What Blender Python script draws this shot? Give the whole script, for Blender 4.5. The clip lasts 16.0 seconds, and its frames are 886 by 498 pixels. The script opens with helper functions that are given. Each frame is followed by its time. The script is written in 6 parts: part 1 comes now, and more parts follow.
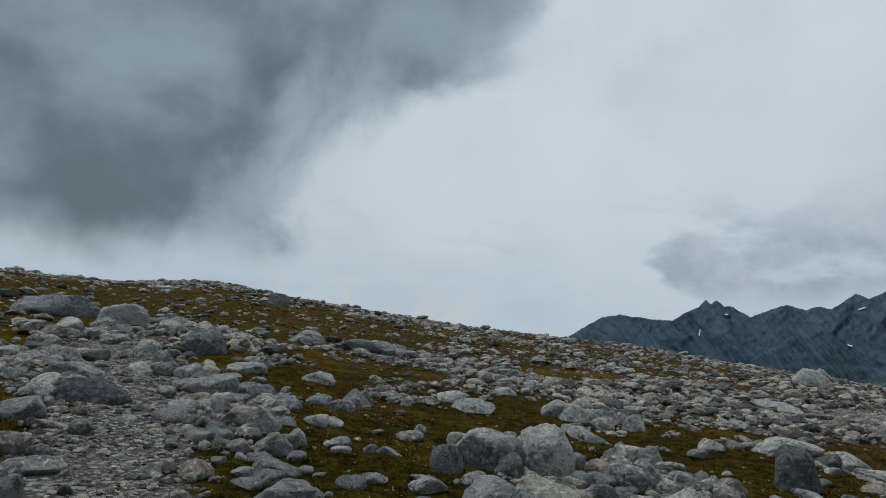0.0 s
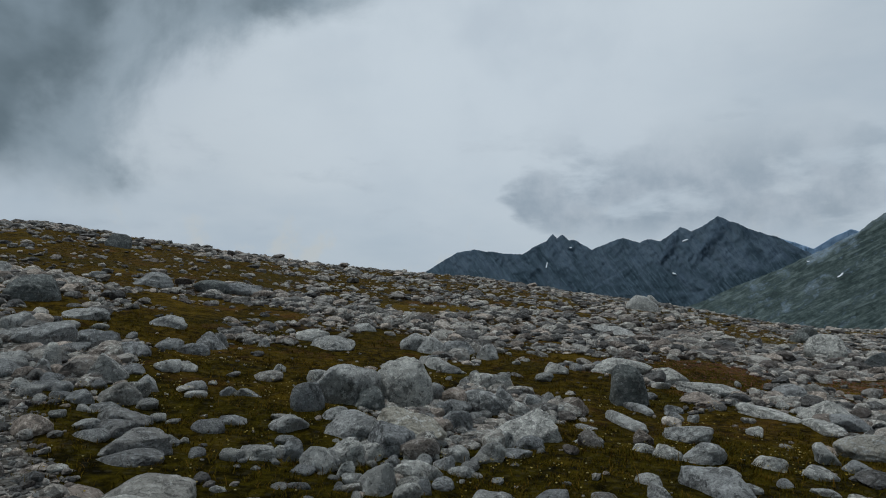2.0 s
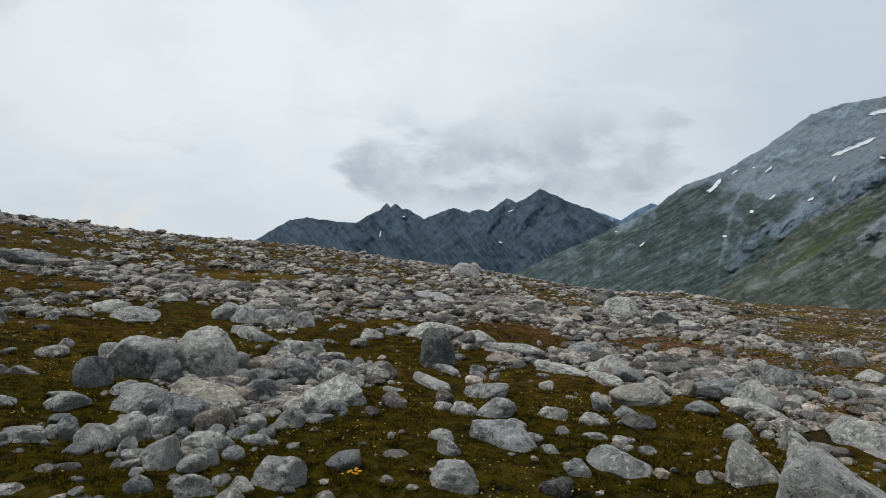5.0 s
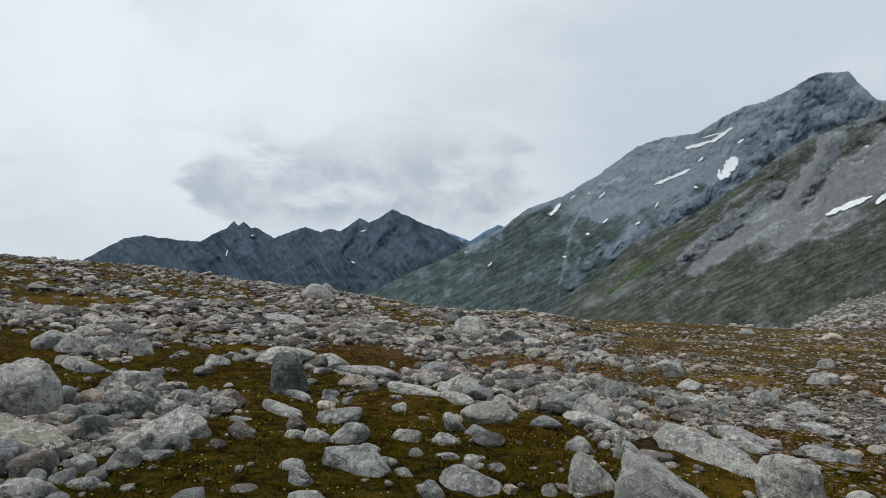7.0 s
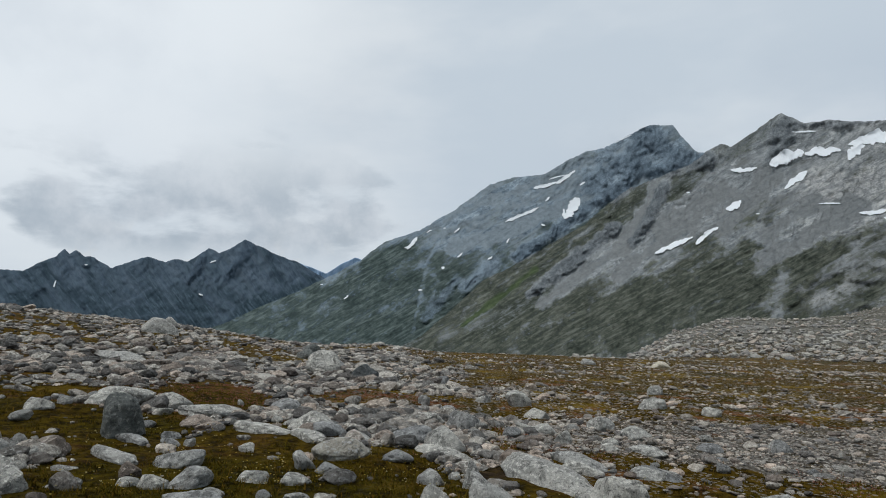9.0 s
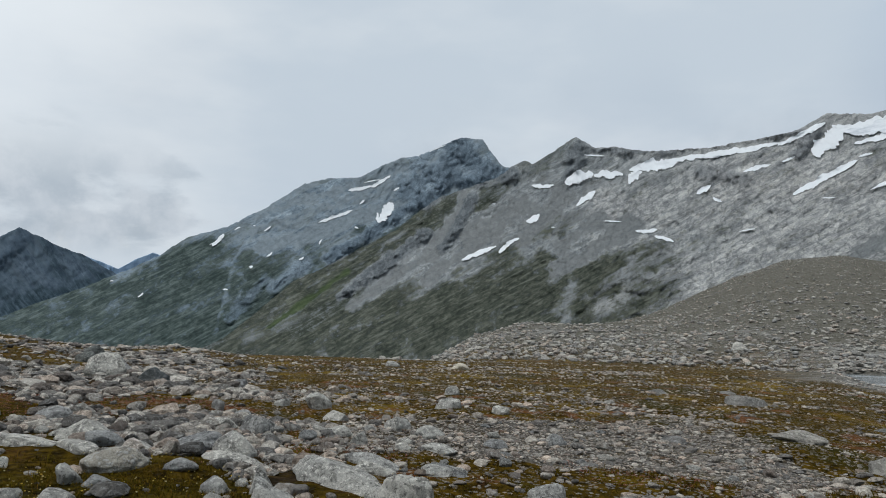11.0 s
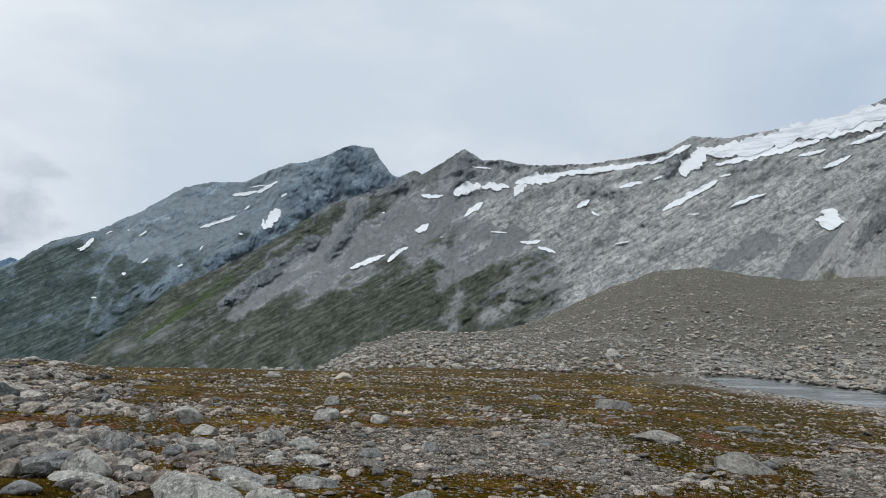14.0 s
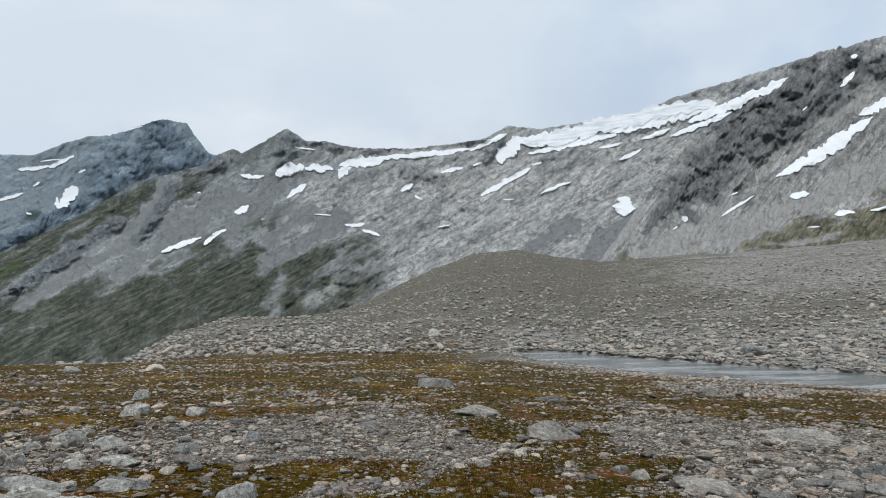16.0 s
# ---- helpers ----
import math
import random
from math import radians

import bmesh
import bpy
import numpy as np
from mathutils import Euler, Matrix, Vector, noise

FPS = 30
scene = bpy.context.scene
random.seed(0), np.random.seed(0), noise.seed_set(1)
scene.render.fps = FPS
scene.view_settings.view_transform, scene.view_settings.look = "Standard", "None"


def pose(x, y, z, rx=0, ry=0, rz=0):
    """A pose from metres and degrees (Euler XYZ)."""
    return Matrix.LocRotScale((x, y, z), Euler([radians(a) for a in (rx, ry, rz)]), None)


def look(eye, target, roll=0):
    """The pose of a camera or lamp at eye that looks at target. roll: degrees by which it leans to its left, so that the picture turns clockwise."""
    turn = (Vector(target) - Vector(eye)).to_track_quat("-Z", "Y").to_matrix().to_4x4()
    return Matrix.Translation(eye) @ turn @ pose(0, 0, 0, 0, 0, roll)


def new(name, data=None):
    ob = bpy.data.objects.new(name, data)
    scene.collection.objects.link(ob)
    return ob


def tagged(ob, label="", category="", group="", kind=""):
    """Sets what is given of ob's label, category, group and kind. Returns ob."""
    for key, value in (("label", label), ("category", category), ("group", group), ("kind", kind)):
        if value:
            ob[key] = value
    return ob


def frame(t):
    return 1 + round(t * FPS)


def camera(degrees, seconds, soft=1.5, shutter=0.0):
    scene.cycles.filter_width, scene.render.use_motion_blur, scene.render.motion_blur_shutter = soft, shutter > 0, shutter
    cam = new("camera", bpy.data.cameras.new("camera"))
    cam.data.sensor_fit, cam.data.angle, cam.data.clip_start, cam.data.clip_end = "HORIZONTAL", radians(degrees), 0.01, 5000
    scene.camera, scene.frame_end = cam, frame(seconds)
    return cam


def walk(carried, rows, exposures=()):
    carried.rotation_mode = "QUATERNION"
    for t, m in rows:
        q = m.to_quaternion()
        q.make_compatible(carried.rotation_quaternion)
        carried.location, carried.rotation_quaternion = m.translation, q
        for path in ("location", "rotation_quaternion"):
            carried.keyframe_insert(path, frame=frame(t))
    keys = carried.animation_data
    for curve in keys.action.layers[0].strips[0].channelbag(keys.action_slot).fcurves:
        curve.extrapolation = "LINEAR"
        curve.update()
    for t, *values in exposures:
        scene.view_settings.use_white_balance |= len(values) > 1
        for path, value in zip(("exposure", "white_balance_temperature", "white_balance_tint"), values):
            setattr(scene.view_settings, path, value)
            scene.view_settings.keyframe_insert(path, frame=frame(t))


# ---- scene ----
cam = camera(66.70, 16.0, soft=1.0)
ROWS = [
    (0.0, -0.000, 0.000, 1.550, 98.250, -1.750, -0.001),
    (0.5, 0.014, -0.049, 1.549, 96.932, -1.413, -2.763),
    (1.0, 0.018, -0.067, 1.548, 95.381, -0.625, -5.784),
    (1.5, 0.002, -0.018, 1.551, 94.228, -0.281, -8.475),
    (2.0, -0.012, 0.024, 1.555, 93.091, -0.070, -11.930),
    (2.5, -0.056, 0.001, 1.560, 91.879, 0.509, -15.611),
    (3.0, -0.039, 0.019, 1.553, 91.297, 0.422, -18.917),
    (5.5, 0.285, -0.075, 1.527, 90.603, 0.149, -28.679),
    (6.0, 0.266, -0.057, 1.547, 91.409, 0.401, -32.152),
    (6.5, 0.246, -0.065, 1.555, 91.721, 0.107, -34.599),
    (7.0, 0.244, -0.061, 1.558, 92.094, 0.137, -38.489),
    (7.5, 0.227, -0.067, 1.569, 92.805, -0.119, -42.142),
    (8.0, 0.224, -0.076, 1.572, 93.734, -0.181, -44.838),
    (8.5, 0.217, -0.097, 1.573, 94.487, 0.093, -46.870),
    (9.0, 0.226, -0.115, 1.568, 94.873, 0.101, -50.636),
    (9.5, 0.234, -0.127, 1.566, 95.015, 0.402, -54.853),
    (10.0, 0.253, -0.141, 1.564, 95.105, 0.157, -59.941),
    (12.5, 0.311, -0.374, 1.552, 95.648, -1.659, -70.711),
    (13.0, 0.324, -0.394, 1.548, 96.038, -1.340, -71.978),
    (13.5, 0.327, -0.415, 1.551, 96.326, -0.996, -73.489),
    (14.0, 0.311, -0.409, 1.557, 96.066, -0.721, -76.092),
    (14.5, 0.306, -0.389, 1.567, 95.087, -0.122, -79.987),
    (15.0, 0.290, -0.385, 1.576, 94.601, -0.325, -84.194),
    (15.5, 0.284, -0.374, 1.573, 94.256, 0.510, -87.411),
    (16.0, 0.333, -0.389, 1.570, 94.614, 0.645, -90.889),
]
EXPOSURES = [(0.0, -0.66, 5850, 3), (1.0, -0.72, 5850, 4), (2.0, -0.73, 5850, 4), (3.0, -0.58, 5960, 5), (5.5, -0.22, 6260, 7), (6.5, -0.22, 6240, 7), (8.0, -0.28, 6200, 7),
             (10.0, -0.31, 6180, 7), (12.5, -0.22, 6180, 7), (14.0, -0.15, 6180, 8), (16.0, -0.02, 6220, 8)]
walk(cam, [(t, pose(x, y, z, rx, ry, rz)) for t, x, y, z, rx, ry, rz in ROWS], EXPOSURES)


# ---- light: overcast sky with one large dark cloud, weak broad sun ----
def direction(az, el):
    """Unit vector for a compass bearing (clockwise from +y) and a height over the horizon, in degrees."""
    a, e = radians(az), radians(el)
    return Vector((math.sin(a) * math.cos(e), math.cos(a) * math.cos(e), math.sin(e)))


class Nodes:
    """Short hand for building a node tree."""

    def __init__(self, tree):
        self.tree, self.nodes = tree, tree.nodes
        self.nodes.clear()

    def add(self, kind, **values):
        n = self.nodes.new(kind)
        for key, value in values.items():
            setattr(n, key, value)
        return n

    def link(self, a, b):
        self.tree.links.new(a, b)

    def put(self, socket, value):
        if isinstance(value, bpy.types.NodeSocket):
            self.link(value, socket)
        elif isinstance(value, (tuple, list)) and len(value) == 3 and socket.type == "RGBA":
            socket.default_value = (*value, 1)
        else:
            socket.default_value = value

    def math(self, op, a, b=0.0, c=0.0, clamp=False):
        n = self.add("ShaderNodeMath", operation=op, use_clamp=clamp)
        for s, v in zip(n.inputs, (a, b, c)):
            self.put(s, v)
        return n.outputs[0]

    def vec(self, op, a, b=(0, 0, 0)):
        n = self.add("ShaderNodeVectorMath", operation=op)
        self.put(n.inputs[0], a)
        self.put(n.inputs[1], b)
        return n.outputs["Value"] if op == "DOT_PRODUCT" else n.outputs["Vector"]

    def noise(self, coord, scale, detail=4.0, rough=0.55, distortion=0.0):
        n = self.add("ShaderNodeTexNoise")
        self.put(n.inputs["Vector"], coord)
        n.inputs["Scale"].default_value, n.inputs["Detail"].default_value = scale, detail
        n.inputs["Roughness"].default_value, n.inputs["Distortion"].default_value = rough, distortion
        return n.outputs["Fac"]

    def voronoi(self, coord, scale, feature="F1", output="Distance"):
        n = self.add("ShaderNodeTexVoronoi", feature=feature)
        self.put(n.inputs["Vector"], coord)
        n.inputs["Scale"].default_value = scale
        return n.outputs[output]

    def step(self, x, lo, hi, a=0.0, b=1.0):
        n = self.add("ShaderNodeMapRange", interpolation_type="SMOOTHSTEP")
        for s, v in zip(n.inputs, (x, lo, hi, a, b)):
            self.put(s, v)
        return n.outputs[0]

    def mix(self, fac, a, b, blend="MIX"):
        n = self.add("ShaderNodeMix", data_type="RGBA", blend_type=blend)
        self.put(n.inputs[0], fac)
        self.put(n.inputs[6], a)
        self.put(n.inputs[7], b)
        return n.outputs[2]

    def stretch(self, coord, scale, rotation=(0, 0, 0)):
        n = self.add("ShaderNodeMapping")
        self.put(n.inputs["Vector"], coord)
        n.inputs["Scale"].default_value = scale
        n.inputs["Rotation"].default_value = [radians(a) for a in rotation]
        return n.outputs[0]

    def attribute(self, name):
        return self.add("ShaderNodeAttribute", attribute_name=name).outputs["Fac"]

    def bump(self, height, strength, distance):
        n = self.add("ShaderNodeBump")
        n.inputs["Strength"].default_value, n.inputs["Distance"].default_value = strength, distance
        self.put(n.inputs["Height"], height)
        return n.outputs[0]


SUN_AZ, SUN_EL = -64.0, 71.0
world = bpy.data.worlds.new("sky")
scene.world = world
world.use_nodes = True
n = Nodes(world.node_tree)
ray_dir = n.add("ShaderNodeTexCoord").outputs["Generated"]
nishita = n.add("ShaderNodeTexSky", sky_type="NISHITA", sun_disc=False, sun_elevation=radians(SUN_EL), sun_rotation=radians(SUN_AZ), altitude=2200.0)
blue = n.mix(1.0, nishita.outputs[0], (0.10, 0.10, 0.10), "MULTIPLY")
height = n.add("ShaderNodeSeparateXYZ")
n.link(ray_dir, height.inputs[0])
up = height.outputs["Z"]
warp = n.noise(ray_dir, 3.4, 9.0, 0.58, 0.3)
fine = n.noise(ray_dir, 7.0, 5.0, 0.5)
flat_dir = n.stretch(ray_dir, (1.0, 1.0, 2.6))
# high white veil with soft brightness changes
veil = n.mix(n.step(n.noise(flat_dir, 1.7, 5.0, 0.55), 0.35, 0.7), (0.69, 0.75, 0.82), (0.90, 0.92, 0.945))
sky = n.mix(n.step(n.noise(ray_dir, 1.3, 3.0, 0.5), 0.52, 0.8, 0.0, 0.35), veil, blue)
bright = n.step(n.vec("DOT_PRODUCT", ray_dir, tuple(direction(14, 30))), 0.86, 0.985, 0.0, 0.85)
sky = n.mix(n.math("MULTIPLY", bright, n.step(fine, 0.3, 0.6, 0.7, 1.0)), sky, (1.03, 1.05, 1.075))
clear = n.math("MULTIPLY", n.step(n.vec("DOT_PRODUCT", ray_dir, tuple(direction(122, 27))), 0.90, 0.99, 0.0, 0.55), n.step(fine, 0.36, 0.62, 0.4, 1.0))
sky = n.mix(clear, sky, (0.48, 0.60, 0.76))
# grey cumulus low over the mountains
low = n.math("MULTIPLY", n.step(up, 0.01, 0.08), n.step(up, 0.34, 0.16))
billow = n.noise(n.stretch(ray_dir, (1.0, 1.0, 2.4)), 6.0, 9.0, 0.53, 0.15)
puffs = n.math("MULTIPLY", n.step(billow, 0.54, 0.72, 0.0, 0.4), low)
bank = n.math("ADD", n.step(n.vec("DOT_PRODUCT", ray_dir, tuple(direction(31, 7.5))), 0.945, 0.995, 0.0, 0.25), billow)
puffs = n.math("MAXIMUM", puffs, n.math("MULTIPLY", n.step(bank, 0.60, 0.74, 0.0, 0.8), n.math("MULTIPLY", n.step(up, 0.05, 0.10), n.step(up, 0.25, 0.13))))
glow = n.math("MULTIPLY", n.step(up, 0.15, 0.05), n.step(n.noise(ray_dir, 12.0, 5.0, 0.6), 0.52, 0.66, 0.0, 0.7))
sky = n.mix(glow, sky, (0.88, 0.85, 0.80))
sky = n.mix(puffs, sky, n.mix(n.step(n.noise(ray_dir, 11.0, 5.0, 0.6), 0.35, 0.65), (0.45, 0.51, 0.58), (0.70, 0.73, 0.78)))
# one large dark cloud uphill
edge = direction(4, 28).cross(direction(-16, 8)).normalized()
if edge.dot(direction(-40, 25)) < 0:
    edge = -edge
side = n.math("ADD", n.vec("DOT_PRODUCT", ray_dir, tuple(edge)), n.math("MULTIPLY", n.math("SUBTRACT", warp, 0.5), 0.42))
lower = n.math("ADD", up, n.math("MULTIPLY", n.math("SUBTRACT", fine, 0.5), 0.13))
dark = n.math("MULTIPLY", n.step(side, -0.05, 0.05), n.step(lower, 0.085, 0.17))
shade = n.mix(n.step(n.noise(n.stretch(ray_dir, (1.0, 1.0, 1.3)), 5.0, 5.0, 0.5, 0.1), 0.34, 0.70), (0.205, 0.25, 0.28), (0.42, 0.485, 0.54))
shade = n.mix(n.step(n.math("ADD", side, n.math("MULTIPLY", n.math("SUBTRACT", fine, 0.5), 0.3)), 0.0, 0.13), (0.48, 0.54, 0.59), shade)
sky = n.mix(dark, sky, shade)
background = n.add("ShaderNodeBackground")
n.put(background.inputs["Color"], sky)
background.inputs["Strength"].default_value = 1.0
n.link(background.outputs[0], n.add("ShaderNodeOutputWorld").inputs["Surface"])

sun = new("sun", bpy.data.lights.new("sun", "SUN"))
sun.data.energy, sun.data.angle, sun.data.color = 2.7, radians(14), (1.0, 0.97, 0.93)
sun.matrix_world = look(direction(SUN_AZ, SUN_EL) * 100, (0, 0, 0))


# ---- materials ----
def material(name, build, roughness=0.92, specular=0.12):
    """build(nodes) returns the colour and the bump's normal, or None."""
    m = bpy.data.materials.new(name)
    m.use_nodes = True
    n = Nodes(m.node_tree)
    bsdf = n.add("ShaderNodeBsdfPrincipled")
    bsdf.inputs["Roughness"].default_value = roughness
    bsdf.inputs["Specular IOR Level"].default_value = specular
    colour, normal = build(n)
    n.put(bsdf.inputs["Base Color"], colour)
    if normal:
        n.link(normal, bsdf.inputs["Normal"])
    n.link(bsdf.outputs[0], n.add("ShaderNodeOutputMaterial").inputs["Surface"])
    return m


def rock_look(light, mid, stain, island=False, dim=0.74, crust=0.7):
    """Granite: grains, lichen blotches and cracks; each rock differs a little."""

    def build(n):
        where = n.add("ShaderNodeTexCoord").outputs["Object"]
        if island:
            pick = n.add("ShaderNodeNewGeometry").outputs["Random Per Island"]
        else:
            pick = n.add("ShaderNodeObjectInfo").outputs["Random"]
        shift = n.add("ShaderNodeCombineXYZ")
        n.put(shift.inputs[0], n.math("MULTIPLY", pick, 37.0))
        at = n.vec("ADD", where, shift.outputs[0])
        broad = n.noise(at, 2.0, 4.0, 0.6)
        blotch = n.noise(at, 6.0, 8.0, 0.72, 0.6)
        lichen = n.noise(at, 17.0, 6.0, 0.7)
        grain = n.noise(at, 60.0, 3.0, 0.7)
        colour = n.mix(n.step(broad, 0.3, 0.7), mid, light)
        colour = n.mix(n.step(blotch, 0.53, 0.60, 0.0, 0.55), colour, stain)
        colour = n.mix(n.step(lichen, 0.535, 0.585, 0.0, crust), colour, (0.80, 0.79, 0.765))
        colour = n.mix(n.step(lichen, 0.42, 0.35, 0.0, 0.7), colour, stain)
        colour = n.mix(n.step(grain, 0.38, 0.48, 0.45, 0.0), colour, n.mix(1.0, colour, (0.35, 0.35, 0.36), "MULTIPLY"))
        tone = n.mix(n.step(pick, 0.0, 1.0), (dim, dim * 1.01, dim * 1.03), (1.18, 1.15, 1.09))
        colour = n.mix(1.0, colour, tone, "MULTIPLY")
        if island:
            blush = n.step(n.math("FRACT", n.math("MULTIPLY", pick, 7.3)), 0.45, 0.95)
            colour = n.mix(blush, colour, n.mix(1.0, colour, (1.06, 0.95, 0.89), "MULTIPLY"))
        crack = n.step(n.math("ABSOLUTE", n.math("SUBTRACT", n.noise(at, 3.1, 5.0, 0.6, 0.4), 0.5)), 0.0, 0.018)
        relief = n.math("ADD", n.math("MULTIPLY", blotch, 0.8), n.math("MULTIPLY", lichen, 0.22))
        relief = n.math("ADD", relief, n.math("MULTIPLY", crack, 0.12))
        return colour, n.bump(relief, 1.0, 0.11)

    return build


granite = material("granite", rock_look((0.60, 0.587, 0.565), (0.34, 0.335, 0.325), (0.055, 0.054, 0.051), dim=0.66, crust=0.7))
dark_rock = material("dark_rock", rock_look((0.20, 0.21, 0.21), (0.13, 0.14, 0.14), (0.06, 0.066, 0.064), crust=0.22))
tan_rock = material("tan_rock", rock_look((0.64, 0.585, 0.49), (0.47, 0.43, 0.365), (0.20, 0.185, 0.16)))
stones_look = material("loose_stone", rock_look((0.55, 0.515, 0.48), (0.29, 0.27, 0.25), (0.055, 0.051, 0.047), True, 0.30))
moraine_look = material("moraine_boulders", rock_look((0.48, 0.46, 0.43), (0.34, 0.325, 0.303), (0.12, 0.114, 0.106), True, 0.66, 0.3))
pebble_look = material("pinkish_gravel", rock_look((0.60, 0.545, 0.495), (0.36, 0.325, 0.293), (0.075, 0.067, 0.060), True, 0.42, 0.5))
grey_rock = material("grey_slab_rock", rock_look((0.42, 0.40, 0.375), (0.27, 0.258, 0.243), (0.075, 0.072, 0.068), crust=0.35))


def ground_look(n):
    where = n.add("ShaderNodeTexCoord").outputs["Object"]
    gravel, rust, path, moss = n.attribute("gravel"), n.attribute("rust"), n.attribute("path"), n.attribute("moss")
    small = n.noise(where, 5.5, 6.0, 0.65)
    tiny = n.noise(where, 38.0, 4.0, 0.7)
    wide = n.noise(where, 0.6, 5.0, 0.6)
    patch = n.noise(where, 1.9, 6.0, 0.65)
    green = n.mix(n.step(small, 0.35, 0.65), (0.007, 0.0055, 0.0006), (0.058, 0.044, 0.0025))
    brown = n.mix(n.step(small, 0.35, 0.65), (0.016, 0.010, 0.0015), (0.115, 0.068, 0.006))
    sward = n.mix(n.step(n.math("ADD", n.math("MULTIPLY", wide, 0.7), n.math("MULTIPLY", rust, 0.5)), 0.36, 0.66), green, brown)
    sward = n.mix(n.step(n.noise(where, 1.1, 5.0, 0.6), 0.56, 0.70, 0.0, 0.6), sward, n.mix(patch, (0.055, 0.044, 0.006), (0.17, 0.105, 0.011)))
    field = n.noise(n.vec("ADD", where, (5, 61, 0)), 0.33, 5.0, 0.62)
    sward = n.mix(n.math("MULTIPLY", rust, n.step(field, 0.53, 0.64, 0.0, 0.75)), sward, n.mix(patch, (0.10, 0.068, 0.006), (0.29, 0.180, 0.013)))
    sward = n.mix(n.math("MULTIPLY", rust, n.step(field, 0.47, 0.36, 0.0, 0.7)), sward, n.mix(patch, (0.018, 0.018, 0.004), (0.070, 0.058, 0.010)))
    sward = n.mix(n.math("MULTIPLY", rust, n.step(n.noise(n.vec("ADD", where, (31, 7, 0)), 0.8, 6.0, 0.65), 0.55, 0.66, 0.0, 0.6)), sward, n.mix(patch, (0.15, 0.055, 0.022), (0.26, 0.105, 0.055)))
    sward = n.mix(n.step(tiny, 0.52, 0.30, 0.0, 0.6), sward, (0.012, 0.011, 0.006))
    chip = n.add("ShaderNodeTexVoronoi", feature="F1")
    n.put(chip.inputs["Vector"], where)
    chip.inputs["Scale"].default_value = 15.0
    grey = n.step(chip.outputs["Color"], 0.1, 0.9)
    grit = n.mix(grey, (0.090, 0.083, 0.075), (0.42, 0.39, 0.352))
    grit = n.mix(n.step(chip.outputs["Distance"], 0.40, 0.75), grit, (0.09, 0.08, 0.068))
    soil = n.mix(n.step(patch, 0.4, 0.6), (0.018, 0.012, 0.006), (0.070, 0.046, 0.027))
    loose = n.mix(n.step(n.noise(where, 3.3, 6.0, 0.7), 0.46, 0.58), soil, sward)
    loose = n.mix(n.math("MAXIMUM", path, n.math("MULTIPLY", n.attribute("grit"), n.step(patch, 0.36, 0.60, 0.25, 1.0))), loose, grit)
    bare = n.math("ADD", gravel, n.math("MULTIPLY", n.math("SUBTRACT", n.noise(where, 2.9, 7.0, 0.7), 0.5), 1.7))
    colour = n.mix(n.step(bare, 0.44, 0.60), sward, loose)
    strewn = n.math("MULTIPLY", n.step(grey, 0.52, 0.62), n.step(chip.outputs["Distance"], 0.55, 0.35))
    colour = n.mix(n.math("MULTIPLY", strewn, n.step(rust, 0.4, 0.95, 0.03, 0.5)), colour, grit)
    rubble = n.mix(n.step(n.noise(where, 0.62, 9.0, 0.88), 0.42, 0.58), (0.105, 0.10, 0.090), (0.36, 0.347, 0.328))
    scrub = n.math("ADD", n.noise(where, 0.05, 7.0, 0.7), n.math("MULTIPLY", moss, 0.35))
    rubble = n.mix(n.step(scrub, 0.50, 0.70, 0.0, 0.72), rubble, n.mix(n.noise(where, 0.6, 5.0, 0.7), (0.052, 0.047, 0.031), (0.145, 0.132, 0.102)))
    colour = n.mix(n.attribute("far"), colour, rubble)
    relief = n.math("ADD", n.math("MULTIPLY", small, 0.7), n.math("MULTIPLY", tiny, 0.35))
    relief = n.math("SUBTRACT", relief, n.math("MULTIPLY", chip.outputs["Distance"], 0.5))
    return colour, n.bump(relief, 1.0, 0.08)


ground_mat = material("alpine_ground", ground_look, 1.0, 0.02)


